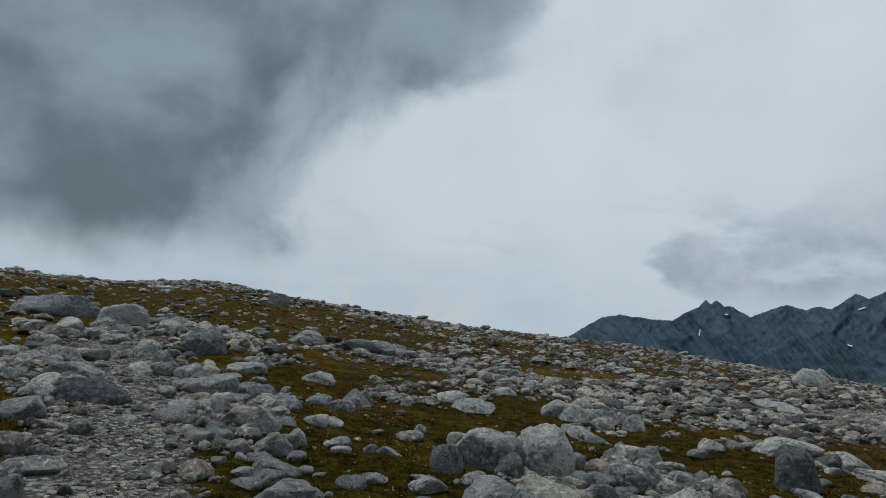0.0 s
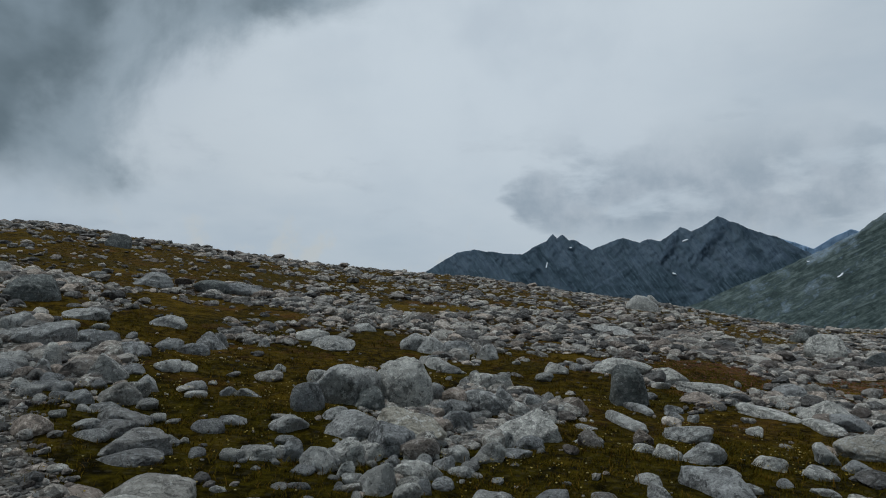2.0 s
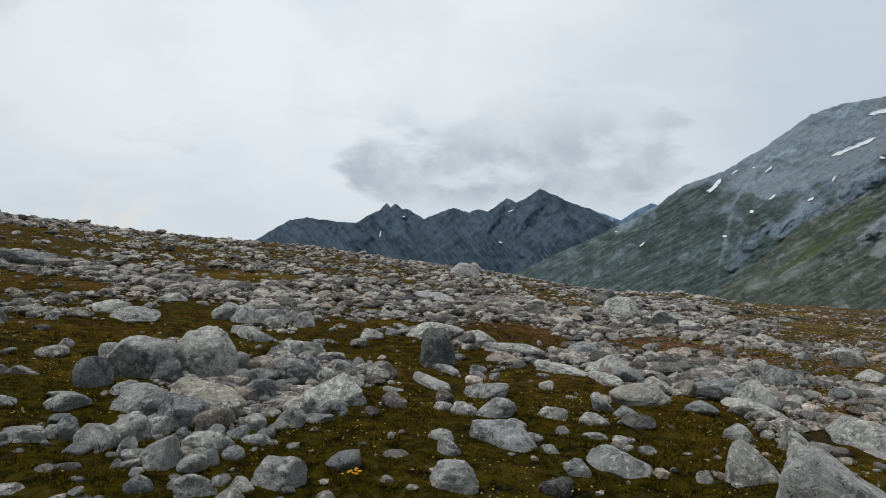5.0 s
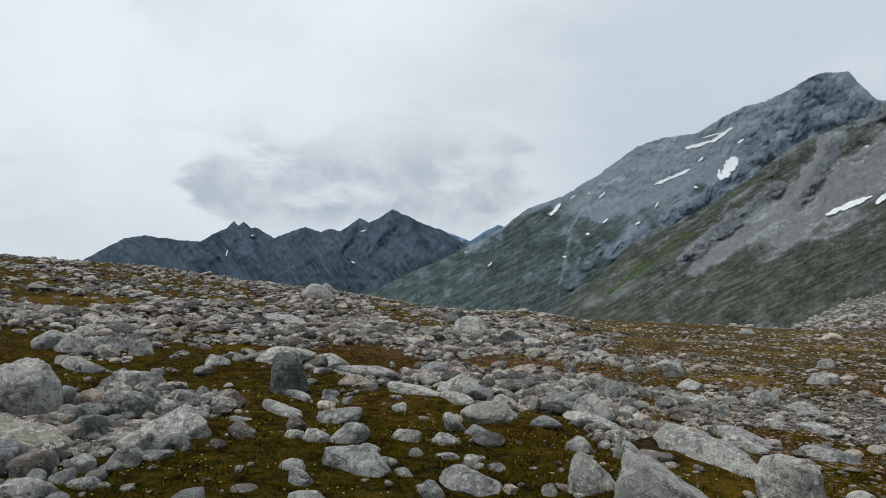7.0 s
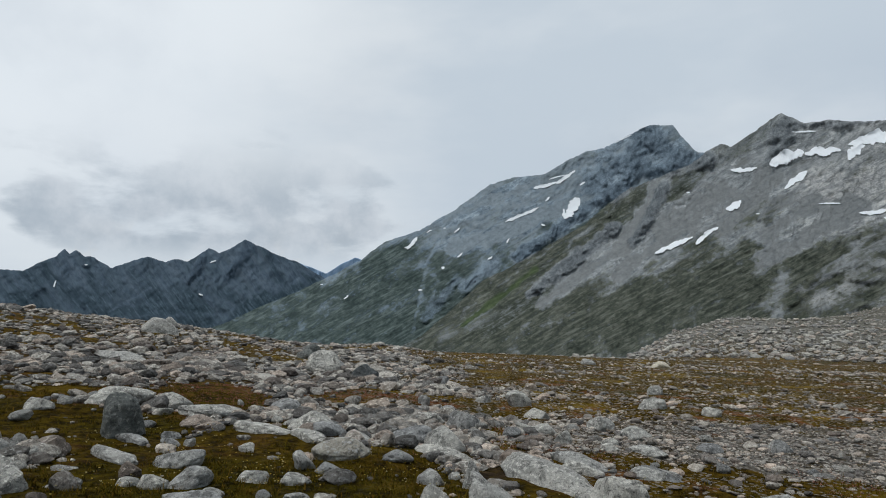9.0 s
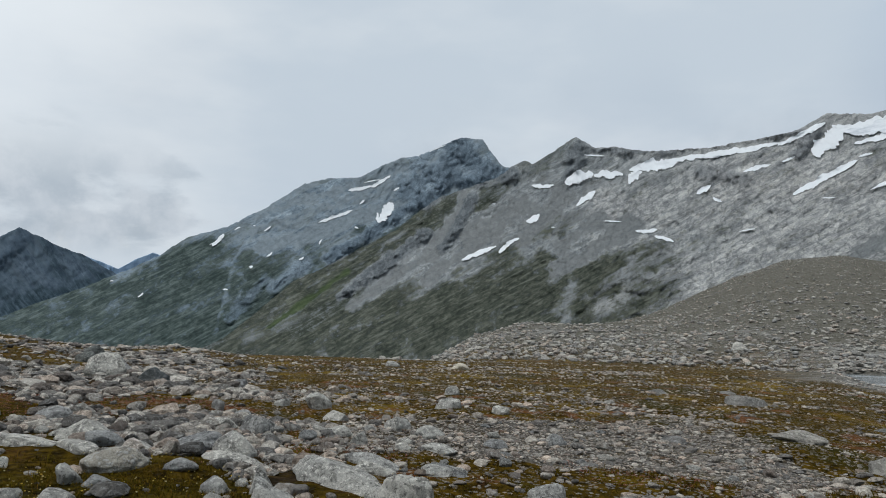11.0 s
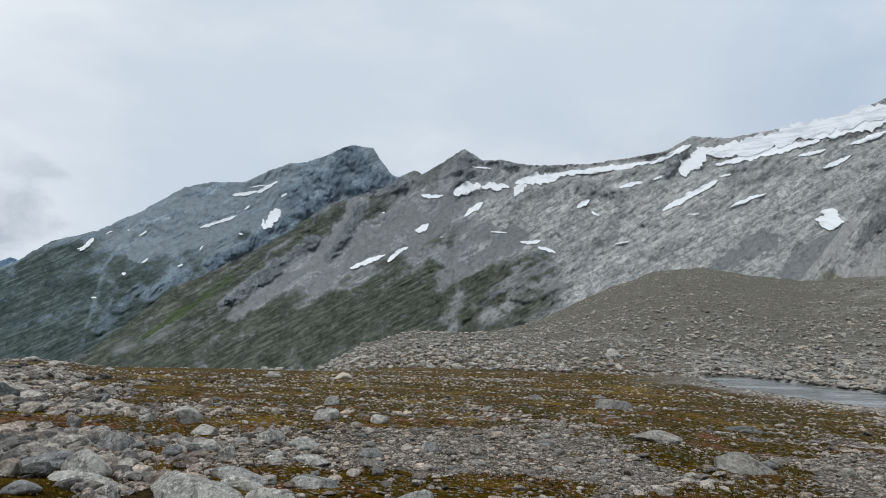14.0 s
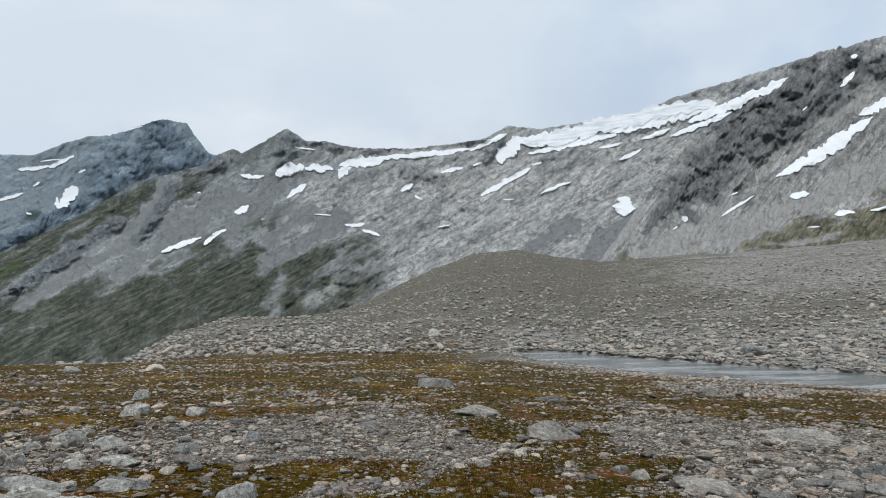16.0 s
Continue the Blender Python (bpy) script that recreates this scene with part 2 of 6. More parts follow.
def mountain_look(dark_grey, mid_grey, scree, grass, depth=9.0, crisp=1.0, pale_a=(0.40, 0.395, 0.39), pale_b=(0.56, 0.545, 0.525)):
    """Crag, scree and alpine grass that finger into one another along the fall line."""

    def build(n):
        rock_a, rock_b = dark_grey, mid_grey
        where = n.add("ShaderNodeTexCoord").outputs["Object"]
        veg, talus, face = n.attribute("veg"), n.attribute("talus"), n.attribute("crag")

        def plane(a, ka, b, kb):
            c = n.add("ShaderNodeCombineXYZ")
            n.put(c.inputs[0], n.math("MULTIPLY", n.attribute(a), ka))
            n.put(c.inputs[1], n.math("MULTIPLY", n.attribute(b), kb))
            return c.outputs[0]

        fold = n.noise(plane("across", 0.62, "along", 0.25), 1.0, 9.0, 0.62, 0.5)
        streak = n.noise(plane("across", 4.2, "along", 0.6), 1.0, 8.0, 0.66, 0.4)
        rill = n.noise(plane("across", 1.5, "along", 0.22), 1.0, 6.0, 0.55, 0.3)
        rill = n.step(n.math("ABSOLUTE", n.math("SUBTRACT", rill, 0.5)), 0.030, 0.004)
        rib = n.noise(plane("bearing", 2.4, "rise", 1.5), 1.0, 9.0, 0.66, 0.9)
        broken = n.noise(plane("bearing", 2.5, "rise", 2.9), 1.0, 11.0, 0.68, 0.3)
        pale = n.attribute("pale")
        speck = n.noise(plane("bearing", 9.0, "rise", 13.0), 1.0, 6.0, 0.72, 0.3)
        wander = n.math("MULTIPLY", n.math("SUBTRACT", fold, 0.5), 2.2)
        block = n.add("ShaderNodeCombineXYZ")
        n.put(block.inputs[0], n.math("ADD", n.math("MULTIPLY", n.attribute("across"), 2.3), wander))
        n.put(block.inputs[1], n.math("ADD", n.math("MULTIPLY", n.attribute("along"), 1.15), n.math("MULTIPLY", rib, 1.4)))
        joint = n.math("MAXIMUM", n.step(n.voronoi(block.outputs[0], 1.0, "DISTANCE_TO_EDGE"), 0.05, 0.0), n.math("MULTIPLY", n.step(n.voronoi(block.outputs[0], 2.7, "DISTANCE_TO_EDGE"), 0.07, 0.0), 0.3))
        facet = n.voronoi(block.outputs[0], 1.0, "F1", "Color")
        rock_a, rock_b = n.mix(pale, rock_a, pale_a), n.mix(pale, rock_b, pale_b)
        rock = n.mix(n.step(n.math("ADD", n.math("MULTIPLY", broken, 0.5), n.math("MULTIPLY", streak, 0.5)), 0.40, 0.60), rock_a, rock_b)
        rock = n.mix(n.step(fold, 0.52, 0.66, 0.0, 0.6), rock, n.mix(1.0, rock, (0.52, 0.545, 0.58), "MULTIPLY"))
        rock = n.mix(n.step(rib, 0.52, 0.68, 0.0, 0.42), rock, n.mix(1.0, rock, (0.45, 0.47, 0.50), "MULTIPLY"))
        rubble = n.mix(n.step(streak, 0.42, 0.62), scree, n.mix(1.0, scree, (0.80, 0.80, 0.81), "MULTIPLY"))
        jitter = n.math("SUBTRACT", n.math("ADD", n.math("ADD", fold, streak), n.math("MULTIPLY", broken, 0.8)), 1.4)
        colour = n.mix(n.step(n.math("ADD", talus, n.math("MULTIPLY", jitter, 1.2)), 0.36, 0.66), rock, rubble)
        colour = n.mix(n.math("MULTIPLY", rill, 0.30), colour, n.mix(1.0, scree, (1.12, 1.12, 1.12), "MULTIPLY"))
        meadow = n.mix(n.step(n.math("ADD", n.math("MULTIPLY", broken, 0.35), n.math("MULTIPLY", streak, 0.65)), 0.40, 0.60), n.mix(1.0, grass, (0.48, 0.54, 0.52), "MULTIPLY"), grass)
        meadow = n.mix(n.step(streak, 0.52, 0.66, 0.0, 0.7), meadow, n.mix(0.25, grass, scree))
        green = n.math("ADD", veg, n.math("MULTIPLY", jitter, 1.6))
        colour = n.mix(n.step(green, 0.06, 0.65, 0.0, 0.92), colour, meadow)
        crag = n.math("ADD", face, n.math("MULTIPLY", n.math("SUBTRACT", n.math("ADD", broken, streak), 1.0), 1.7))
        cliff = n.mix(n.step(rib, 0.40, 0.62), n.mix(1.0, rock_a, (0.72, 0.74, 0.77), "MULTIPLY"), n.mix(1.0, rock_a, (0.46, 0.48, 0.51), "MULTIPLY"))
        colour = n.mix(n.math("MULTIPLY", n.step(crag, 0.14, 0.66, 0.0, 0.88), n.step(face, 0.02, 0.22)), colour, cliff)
        smooth = n.step(n.math("ADD", talus, n.math("MULTIPLY", veg, 0.5)), 0.15, 0.6, crisp, 0.3 * crisp)
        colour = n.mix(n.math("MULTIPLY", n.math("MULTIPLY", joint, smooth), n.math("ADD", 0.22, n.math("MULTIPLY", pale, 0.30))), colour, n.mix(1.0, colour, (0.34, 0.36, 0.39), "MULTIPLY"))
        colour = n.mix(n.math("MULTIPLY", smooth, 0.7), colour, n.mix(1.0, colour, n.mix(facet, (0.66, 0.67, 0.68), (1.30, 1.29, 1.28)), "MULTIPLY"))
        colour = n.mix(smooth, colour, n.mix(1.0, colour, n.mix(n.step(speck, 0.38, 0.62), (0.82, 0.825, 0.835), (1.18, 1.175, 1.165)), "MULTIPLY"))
        colour = n.mix(n.math("MULTIPLY", n.attribute("lush"), 0.8), colour, n.mix(streak, (0.040, 0.058, 0.024), (0.085, 0.120, 0.052)))
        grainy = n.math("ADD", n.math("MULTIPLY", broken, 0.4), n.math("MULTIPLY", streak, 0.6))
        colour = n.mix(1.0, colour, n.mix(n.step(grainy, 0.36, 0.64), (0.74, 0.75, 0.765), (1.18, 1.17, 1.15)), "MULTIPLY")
        mid = n.noise(where, 0.018, 9.0, 0.66)
        relief = n.math("ADD", n.math("ADD", mid, n.math("MULTIPLY", rib, 0.4)), n.math("MULTIPLY", streak, 0.6))
        relief = n.math("SUBTRACT", relief, n.math("MULTIPLY", joint, 0.12))
        return colour, n.bump(relief, 1.0, depth)

    return build


# far range: haze of the distance painted in as blue, low-contrast colours
range_mat = material("hazed_range_rock", mountain_look((0.098, 0.134, 0.176), (0.122, 0.158, 0.202), (0.16, 0.195, 0.24), (0.070, 0.100, 0.128), 8.0, 0.35), 1.0, 0.0)
# farthest mountain: its pale blue is thick haze put into the base colour
haze_mat = material("distant_hazed_rock", mountain_look((0.36, 0.50, 0.70), (0.40, 0.53, 0.72), (0.42, 0.54, 0.72), (0.36, 0.49, 0.68), 3.0, 0.2), 1.0, 0.0)
# thinner haze painted into these greys as blue, fainter on the slab ridge
peak_mat = material("hazed_peak_rock", mountain_look((0.215, 0.272, 0.325), (0.33, 0.39, 0.445), (0.26, 0.305, 0.34), (0.075, 0.097, 0.086)), 1.0, 0.05)
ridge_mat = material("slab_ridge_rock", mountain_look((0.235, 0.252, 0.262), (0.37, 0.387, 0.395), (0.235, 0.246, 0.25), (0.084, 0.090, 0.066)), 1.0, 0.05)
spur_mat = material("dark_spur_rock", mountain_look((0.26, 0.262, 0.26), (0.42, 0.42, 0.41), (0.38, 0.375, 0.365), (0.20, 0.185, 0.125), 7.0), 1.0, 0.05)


def snow_look(n):
    where = n.add("ShaderNodeTexCoord").outputs["Object"]
    dirty = n.step(n.noise(where, 0.03, 7.0, 0.7), 0.5, 0.75, 0.0, 0.5)
    return n.mix(dirty, (0.80, 0.82, 0.85), (0.56, 0.58, 0.61)), n.bump(n.noise(where, 0.1, 5.0, 0.6), 0.4, 4.0)


snow_mat = material("old_snow", snow_look, 0.8, 0.2)


def ice_look(n):
    where = n.add("ShaderNodeTexCoord").outputs["Object"]
    bands = n.noise(n.stretch(where, (0.01, 0.01, 0.06), (12, 0, 0)), 1.0, 7.0, 0.7, 0.5)
    return n.mix(n.step(bands, 0.4, 0.7), (0.78, 0.80, 0.84), (0.48, 0.52, 0.57)), n.bump(bands, 0.5, 8.0)


ice_mat = material("glacier_ice", ice_look, 0.6, 0.3)


def water_look(n):
    where = n.add("ShaderNodeTexCoord").outputs["Object"]
    ripple = n.noise(n.stretch(where, (1.0, 0.5, 1.0)), 3.5, 4.0, 0.6)
    deep = n.mix(n.noise(where, 0.4, 4.0), (0.09, 0.10, 0.105), (0.16, 0.17, 0.17))
    riffle = n.noise(n.stretch(where, (0.5, 0.12, 1.0), (0, 0, -20)), 1.0, 7.0, 0.7, 0.6)
    return n.mix(n.step(riffle, 0.46, 0.60, 0.0, 0.85), deep, (0.42, 0.44, 0.45)), n.bump(ripple, 0.5, 0.06)


water_mat = material("stream_water", water_look, 0.18, 0.5)


def grass_look(n):
    pick = n.add("ShaderNodeNewGeometry").outputs["Random Per Island"]
    colour = n.mix(n.step(pick, 0.0, 0.6), (0.024, 0.020, 0.0015), (0.092, 0.068, 0.005))
    return n.mix(n.step(pick, 0.6, 1.0), colour, (0.15, 0.080, 0.013)), None


grass_mat = material("dry_grass", grass_look, 0.95, 0.03)
flower_mat = material("flower_heads", lambda n: (n.mix(n.add("ShaderNodeNewGeometry").outputs["Random Per Island"], (0.48, 0.32, 0.04), (0.50, 0.44, 0.24)), None))
red_leaf_mat = material("red_autumn_leaf", lambda n: (n.mix(n.add("ShaderNodeNewGeometry").outputs["Random Per Island"], (0.22, 0.075, 0.050), (0.34, 0.16, 0.12)), None))
orange_mat = material("orange_petals", lambda n: (n.mix(n.noise(n.add("ShaderNodeTexCoord").outputs["Object"], 60.0), (0.60, 0.25, 0.01), (0.72, 0.38, 0.03)), None))


# ---- the lie of the land, in bearing and distance from the first standpoint ----
EYE = 1.55
# bearing, angle of the near crest over the eye's level, its distance
CREST = [(-180, 2.0, 45), (-60, 4.6, 45), (-33.6, 4.5, 45), (-26.3, 4.1, 45), (-19, 4.55, 46), (-14.5, 3.9, 46), (-9, 3.1, 48), (-4, 2.5, 50), (0.7, 1.85, 52), (5.5, 1.4, 55),
         (10.2, 0.98, 58), (14.7, 0.72, 60), (19.4, -0.08, 60), (24, -0.75, 60), (29, -1.28, 60), (33.7, -2.15, 60), (38.3, -2.9, 62), (40.5, -3.2, 64), (45.6, -3.15, 66), (50.4, -3.8, 68),
         (59.6, -4.05, 70), (64, -4.2, 70), (80, -4.3, 74), (97, -4.1, 84)]
# bearing, near bank's distance, far bank's distance of the stream
STREAM = [(96.4, 78, 79), (97.5, 72.5, 83), (99.5, 69, 84), (101.2, 65.8, 82.8), (103.4, 62.5, 79), (105.5, 60.4, 75.5), (110, 56.8, 71.5), (114, 55, 68), (118, 53.2, 66.5), (121.5, 52.6, 64.6), (135, 50, 58), (180, 50, 58)]
# bearing, skyline of the moraine hills beyond, its distance
HILL = [(58, -9.0, 130), (63, -5.4, 135), (65.5, -4.1, 140), (67, -3.6, 145), (69.4, -2.15, 155), (73, -1.1, 175), (80, -0.75, 215), (83.7, -0.2, 260), (86.4, 0.85, 330), (89.8, 2.75, 400), (93.7, 4.2, 430), (97.5, 4.4, 450),
        (100.5, 3.75, 470), (104, 3.25, 500), (109.4, 3.55, 520), (116, 3.7, 500), (124.6, 4.2, 470), (140, 4.8, 440), (180, 5.0, 420)]
STREAM_Z = -6.0


def lattice(ix, iy, seed):
    h = (ix.astype(np.int64) * 374761393 + iy.astype(np.int64) * 668265263 + seed * 1442695041) & 0x7FFFFFFF
    h = ((h ^ (h >> 13)) * 1274126177) & 0x7FFFFFFF
    return ((h ^ (h >> 16)) & 0xFFFFFF) / 0xFFFFFF


def field(x, y, seed=0):
    """Smooth random field, 0 to 1, one lump a unit."""
    x, y = np.asarray(x, float), np.asarray(y, float)
    ix, iy = np.floor(x), np.floor(y)
    fx, fy = x - ix, y - iy
    fx, fy = fx * fx * fx * (fx * (fx * 6 - 15) + 10), fy * fy * fy * (fy * (fy * 6 - 15) + 10)
    a, b = lattice(ix, iy, seed), lattice(ix + 1, iy, seed)
    c, d = lattice(ix, iy + 1, seed), lattice(ix + 1, iy + 1, seed)
    return (a + (b - a) * fx) * (1 - fy) + (c + (d - c) * fx) * fy


def lumps(x, y, seed=0, octaves=4, gain=0.5):
    """Several octaves of the field."""
    total, amp, size = 0.0, 1.0, 0.0
    for k in range(octaves):
        total, size = total + amp * field(np.asarray(x) * 2 ** k, np.asarray(y) * 2 ** k, seed + 17 * k), size + amp
        amp *= gain
    return total / size


def ridges(x, y, seed=0, octaves=5, gain=0.5, shown=99):
    """Sharp-crested octaves, 0 to 1; those past shown are left at their mean."""
    total, amp, size = 0.0, 1.0, 0.0
    for k in range(octaves):
        f = 0.62 if k >= shown else 1 - np.abs(2 * field(np.asarray(x) * 2 ** k, np.asarray(y) * 2 ** k, seed + 17 * k) - 1)
        total, size, amp = total + amp * f, size + amp, amp * gain
    return total / size


def ease(x, lo, hi):
    t = np.clip((np.asarray(x, float) - lo) / (hi - lo), 0, 1)
    return t * t * (3 - 2 * t)


def column(table, k):
    return [row[k] for row in table]


def land(x, y):
    """Height of the bare ground over the first standpoint's ground."""
    x, y = np.asarray(x, float), np.asarray(y, float)
    r = np.maximum(np.hypot(x, y), 1e-6)
    az = np.degrees(np.arctan2(x, y))
    slope = -0.060 * x / r + 0.020 * y / r
    # near slope up to its crest, tangent to the line of sight there, then falling off
    el1 = np.tan(np.radians(np.interp(az, column(CREST, 0), column(CREST, 1))))
    r1 = np.interp(az, column(CREST, 0), column(CREST, 2))
    bank = np.interp(az, column(STREAM, 0), column(STREAM, 1))
    right = ease(az, 94, 99)
    r1 = r1 * (1 - right) + bank * right
    el1 = el1 * (1 - right) + (STREAM_Z + 0.2) / r1 * right
    t = np.minimum(r / r1, 1)
    over = np.maximum(r - r1, 0)
    z = (1 - t) ** 2 * (-EYE * (1 + 2 * t) + r1 * (slope - el1) * t) + el1 * np.minimum(r, r1)
    fall = 1 - ease(az, 70, 90)
    z = z + over * el1 * fall - fall * 0.0016 * np.minimum(over, 150) ** 2 - fall * 0.22 * np.maximum(over - 150, 0)
    # moraine hills beyond the stream
    far = np.interp(az, column(STREAM, 0), column(STREAM, 2))
    r0 = (r1 + 4) * (1 - right) + far * right
    e0 = (STREAM_Z + 0.3) / r0 * ease(az, 62, 70) - 0.12 * (1 - ease(az, 62, 70))
    el2 = np.tan(np.radians(np.interp(az, column(HILL, 0), column(HILL, 1))))
    r2 = np.interp(az, column(HILL, 0), column(HILL, 2))
    q = np.clip(np.log(np.maximum(r, 1) / r0) / np.log(r2 / r0), 0, 1)
    shape = 1 - (1 - q) ** 1.5
    beyond = np.maximum(r - r2, 0)
    hill = r * (e0 + (el2 - e0) * shape) - 0.0015 * np.minimum(beyond, 120) ** 2 - 0.5 * np.maximum(beyond - 120, 0)
    hill = np.where(r < r0, -1e4, hill)
    on_hill = ease(az, 60, 66)
    z = np.where((on_hill > 0) & (r >= r0), np.maximum(z, hill * on_hill + (1 - on_hill) * -400), z)
    # stream bed
    bed = (az > 96.4) & (r > r1 - 0.5) & (r < far + 0.5)
    z = np.where(bed, STREAM_Z - 0.25, z)
    return np.maximum(z, -330.0) + EYE


def hummocks(x, y):
    r = np.hypot(x, y)
    fade = 1 - ease(r, 30, 70)
    z = (lumps(np.asarray(x) / 2.3, np.asarray(y) / 2.3, 5, 3) - 0.5) * 0.22 * fade * ease(r, 1.0, 6.0)
    z = z + (lumps(np.asarray(x) / 0.5, np.asarray(y) / 0.5, 9, 3) - 0.5) * 0.09 * (1 - ease(r, 15, 30))
    return z + (lumps(np.asarray(x) / 14, np.asarray(y) / 14, 11, 4) - 0.5) * 2.6 * ease(r, 95, 190) + (lumps(np.asarray(x) / 55, np.asarray(y) / 55, 13, 3) - 0.5) * 5.0 * ease(r, 130, 260) * (1 - ease(r, 300, 420))


def ground_z(x, y):
    return land(x, y) + hummocks(x, y)


def trail_at(x, y):
    """1 on the gravel path that climbs past the dark boulder."""
    x, y = np.asarray(x, float), np.asarray(y, float)
    centre = -2.7 - 0.46 * (y - 6.0) + 0.25 * np.sin(y * 0.8)
    return (1 - ease(np.abs(x - centre), 0.5, 1.05)) * ease(y, 2.0, 4.0) * (1 - ease(y, 13.0, 19.0))


PATCHES = []


def patch(bearing, distance, across, along, amount):
    """A spot of closed sward (amount over 0) or of bare stones (under 0); half sizes in metres."""
    PATCHES.append((bearing, distance, across, along, amount))


patch(-5.9, 6.8, 0.93, 2.71, 0.3)
patch(-3.2, 4.8, 0.71, 0.51, 0.3)
patch(10.5, 4.8, 0.25, 0.56, 0.3)
patch(20.5, 5.2, 0.68, 0.9, 0.3)
patch(25.4, 7.2, 0.49, 1.37, 0.3)
patch(23.7, 10.1, 0.34, 1.11, 0.3)
patch(34.9, 8.2, 0.95, 1.34, 0.3)
patch(37.6, 6.4, 0.61, 0.94, 0.3)
patch(48.6, 6.9, 0.6, 1.7, 0.3)
patch(36.2, 5.4, 0.43, 0.47, 0.3)
patch(2.8, 11.4, 1.1, 0.79, 0.3)
patch(-3.6, 9.7, 0.78, 1.25, 0.3)
patch(30.2, 10.2, 0.26, 1.18, 0.3)
patch(6.5, 13.1, 0.39, 2.02, 0.3)
patch(11.3, 9, 0.23, 0.75, 0.3)
patch(-11.3, 12, 0.95, 0.92, 0.3)
patch(12.6, 4.6, 0.1, 0.2, 0.3)
patch(47.4, 6.7, 0.43, 1.8, 0.3)
patch(64, 7.2, 0.21, 1.14, 0.3)
patch(70.5, 8, 0.47, 0.88, 0.3)
patch(38.4, 8.3, 0.78, 1.95, 0.3)
patch(24.6, 5.7, 0.64, 1.19, 0.3)
patch(26.6, 9.8, 0.5, 1.31, 0.3)
patch(19.9, 10.7, 1.18, 1.22, 0.3)
patch(-9.9, 28, 3.05, 4.35, 0.22)
patch(-6.7, 15.8, 1.53, 2.19, 0.22)
patch(33.1, 13.8, 0.7, 2, 0.22)
patch(46, 15.1, 1.02, 1.5, 0.22)
patch(11.4, 22.5, 1.32, 2.17, 0.22)
patch(24.2, 13.4, 1.13, 0.42, 0.22)
patch(36.7, 29.4, 1.24, 4.24, 0.22)
patch(56.6, 14.6, 0.74, 1.46, 0.22)
patch(56.9, 10.2, 0.43, 0.96, 0.22)
patch(57.1, 40, 4.36, 16.2, 0.22)
patch(66.9, 26.5, 3.19, 9.33, 0.22)
patch(66.5, 17.4, 2.32, 3.74, 0.22)
patch(67.7, 14.7, 0.74, 1.36, 0.22)
patch(-30.8, 7.9, 0.33, 0.61, 0.3)
patch(-31.3, 7.2, 0.18, 0.36, 0.3)
patch(-18.2, 6.2, 0.37, 0.63, 0.3)
patch(-28.2, 30.9, 3.9, 5.29, 0.3)
patch(-13.2, 24.9, 1.98, 4.79, 0.3)
patch(-18.3, 14.4, 0.42, 1.12, 0.3)
patch(-9.9, 13.2, 0.55, 2.34, 0.3)
patch(4.4, 12.7, 0.91, 1.81, 0.3)
patch(-9, 8.1, 0.38, 2.74, 0.3)
patch(-24.4, 18.8, 0.16, 1.3, 0.3)
patch(73.4, 31.4, 4.73, 9.97, 0.24)
patch(86.4, 25.3, 2.96, 6.79, 0.24)
patch(97.8, 19, 3.07, 5.25, 0.24)
patch(68.3, 20.1, 2.36, 3.47, 0.24)
patch(52.2, 15.3, 1.69, 1.05, 0.24)
patch(96.6, 13.2, 0.99, 1.1, 0.24)
patch(81.5, 9, 0.68, 0.69, 0.24)
patch(74.6, 8.2, 0.49, 0.55, 0.24)
patch(90.2, 58.8, 4.92, 26.07, 0.24)
patch(56.7, 10.3, 0.61, 0.51, 0.24)
patch(74.9, 29.1, 3.41, 8, 0.24)
patch(85.4, 25.2, 2.32, 5.96, 0.24)
patch(97.3, 19.2, 3.2, 4.01, 0.24)
patch(71, 17.6, 3.69, 3.2, 0.24)
patch(100.6, 12.3, 1.22, 2.56, 0.24)
patch(85.7, 9.2, 1.07, 0.95, 0.24)
patch(98.1, 8.4, 0.76, 1.11, 0.24)
patch(74.6, 9, 0.76, 0.95, 0.24)
patch(117.1, 22.7, 3.58, 6.43, 0.24)
patch(108.2, 9.7, 0.72, 1.17, 0.24)
patch(94.8, 32.1, 7.9, 10.07, 0.24)
patch(68.6, 13.2, 3.45, 1.71, -0.2)
patch(78.8, 10.7, 3.57, 1.61, -0.2)
patch(49.2, 20.2, 1.2, 11.26, -0.2)
patch(88.8, 10.4, 1.08, 2.19, -0.2)
patch(71.6, 13, 3.38, 2.11, -0.2)
patch(87.8, 12.1, 3.23, 1.79, -0.2)
patch(87, 8, 0.53, 0.67, -0.2)
patch(114.4, 9.3, 2.16, 1.14, -0.2)
patch(116.4, 14, 2.58, 2.83, -0.2)
patch(8.8, 6.4, 1.2, 2.19, -0.2)
patch(17.2, 9.4, 0.84, 2.57, -0.2)
patch(43.9, 10.7, 2, 3.16, -0.2)
patch(-13.6, 7.5, 0.19, 2.41, -0.2)
patch(26.9, 15.5, 6.79, 5.51, -0.2)
patch(51.2, 10.1, 0.77, 2.69, -0.2)
patch(64.2, 11, 2.04, 2.8, -0.2)
patch(-22.5, 11.7, 2.17, 3.67, -0.2)
patch(-16.1, 7.9, 0.64, 2.53, -0.2)
patch(0.8, 19.6, 4.93, 7.57, -0.2)
patch(67, 6.6, 0.9, 1.0, 0.3)
patch(60.5, 5.7, 0.6, 0.8, 0.3)
patch(71.5, 8.6, 0.9, 1.1, 0.24)
patch(66, 9.3, 0.5, 0.5, 0.2)
patch(77, 8.2, 0.7, 0.6, 0.22)


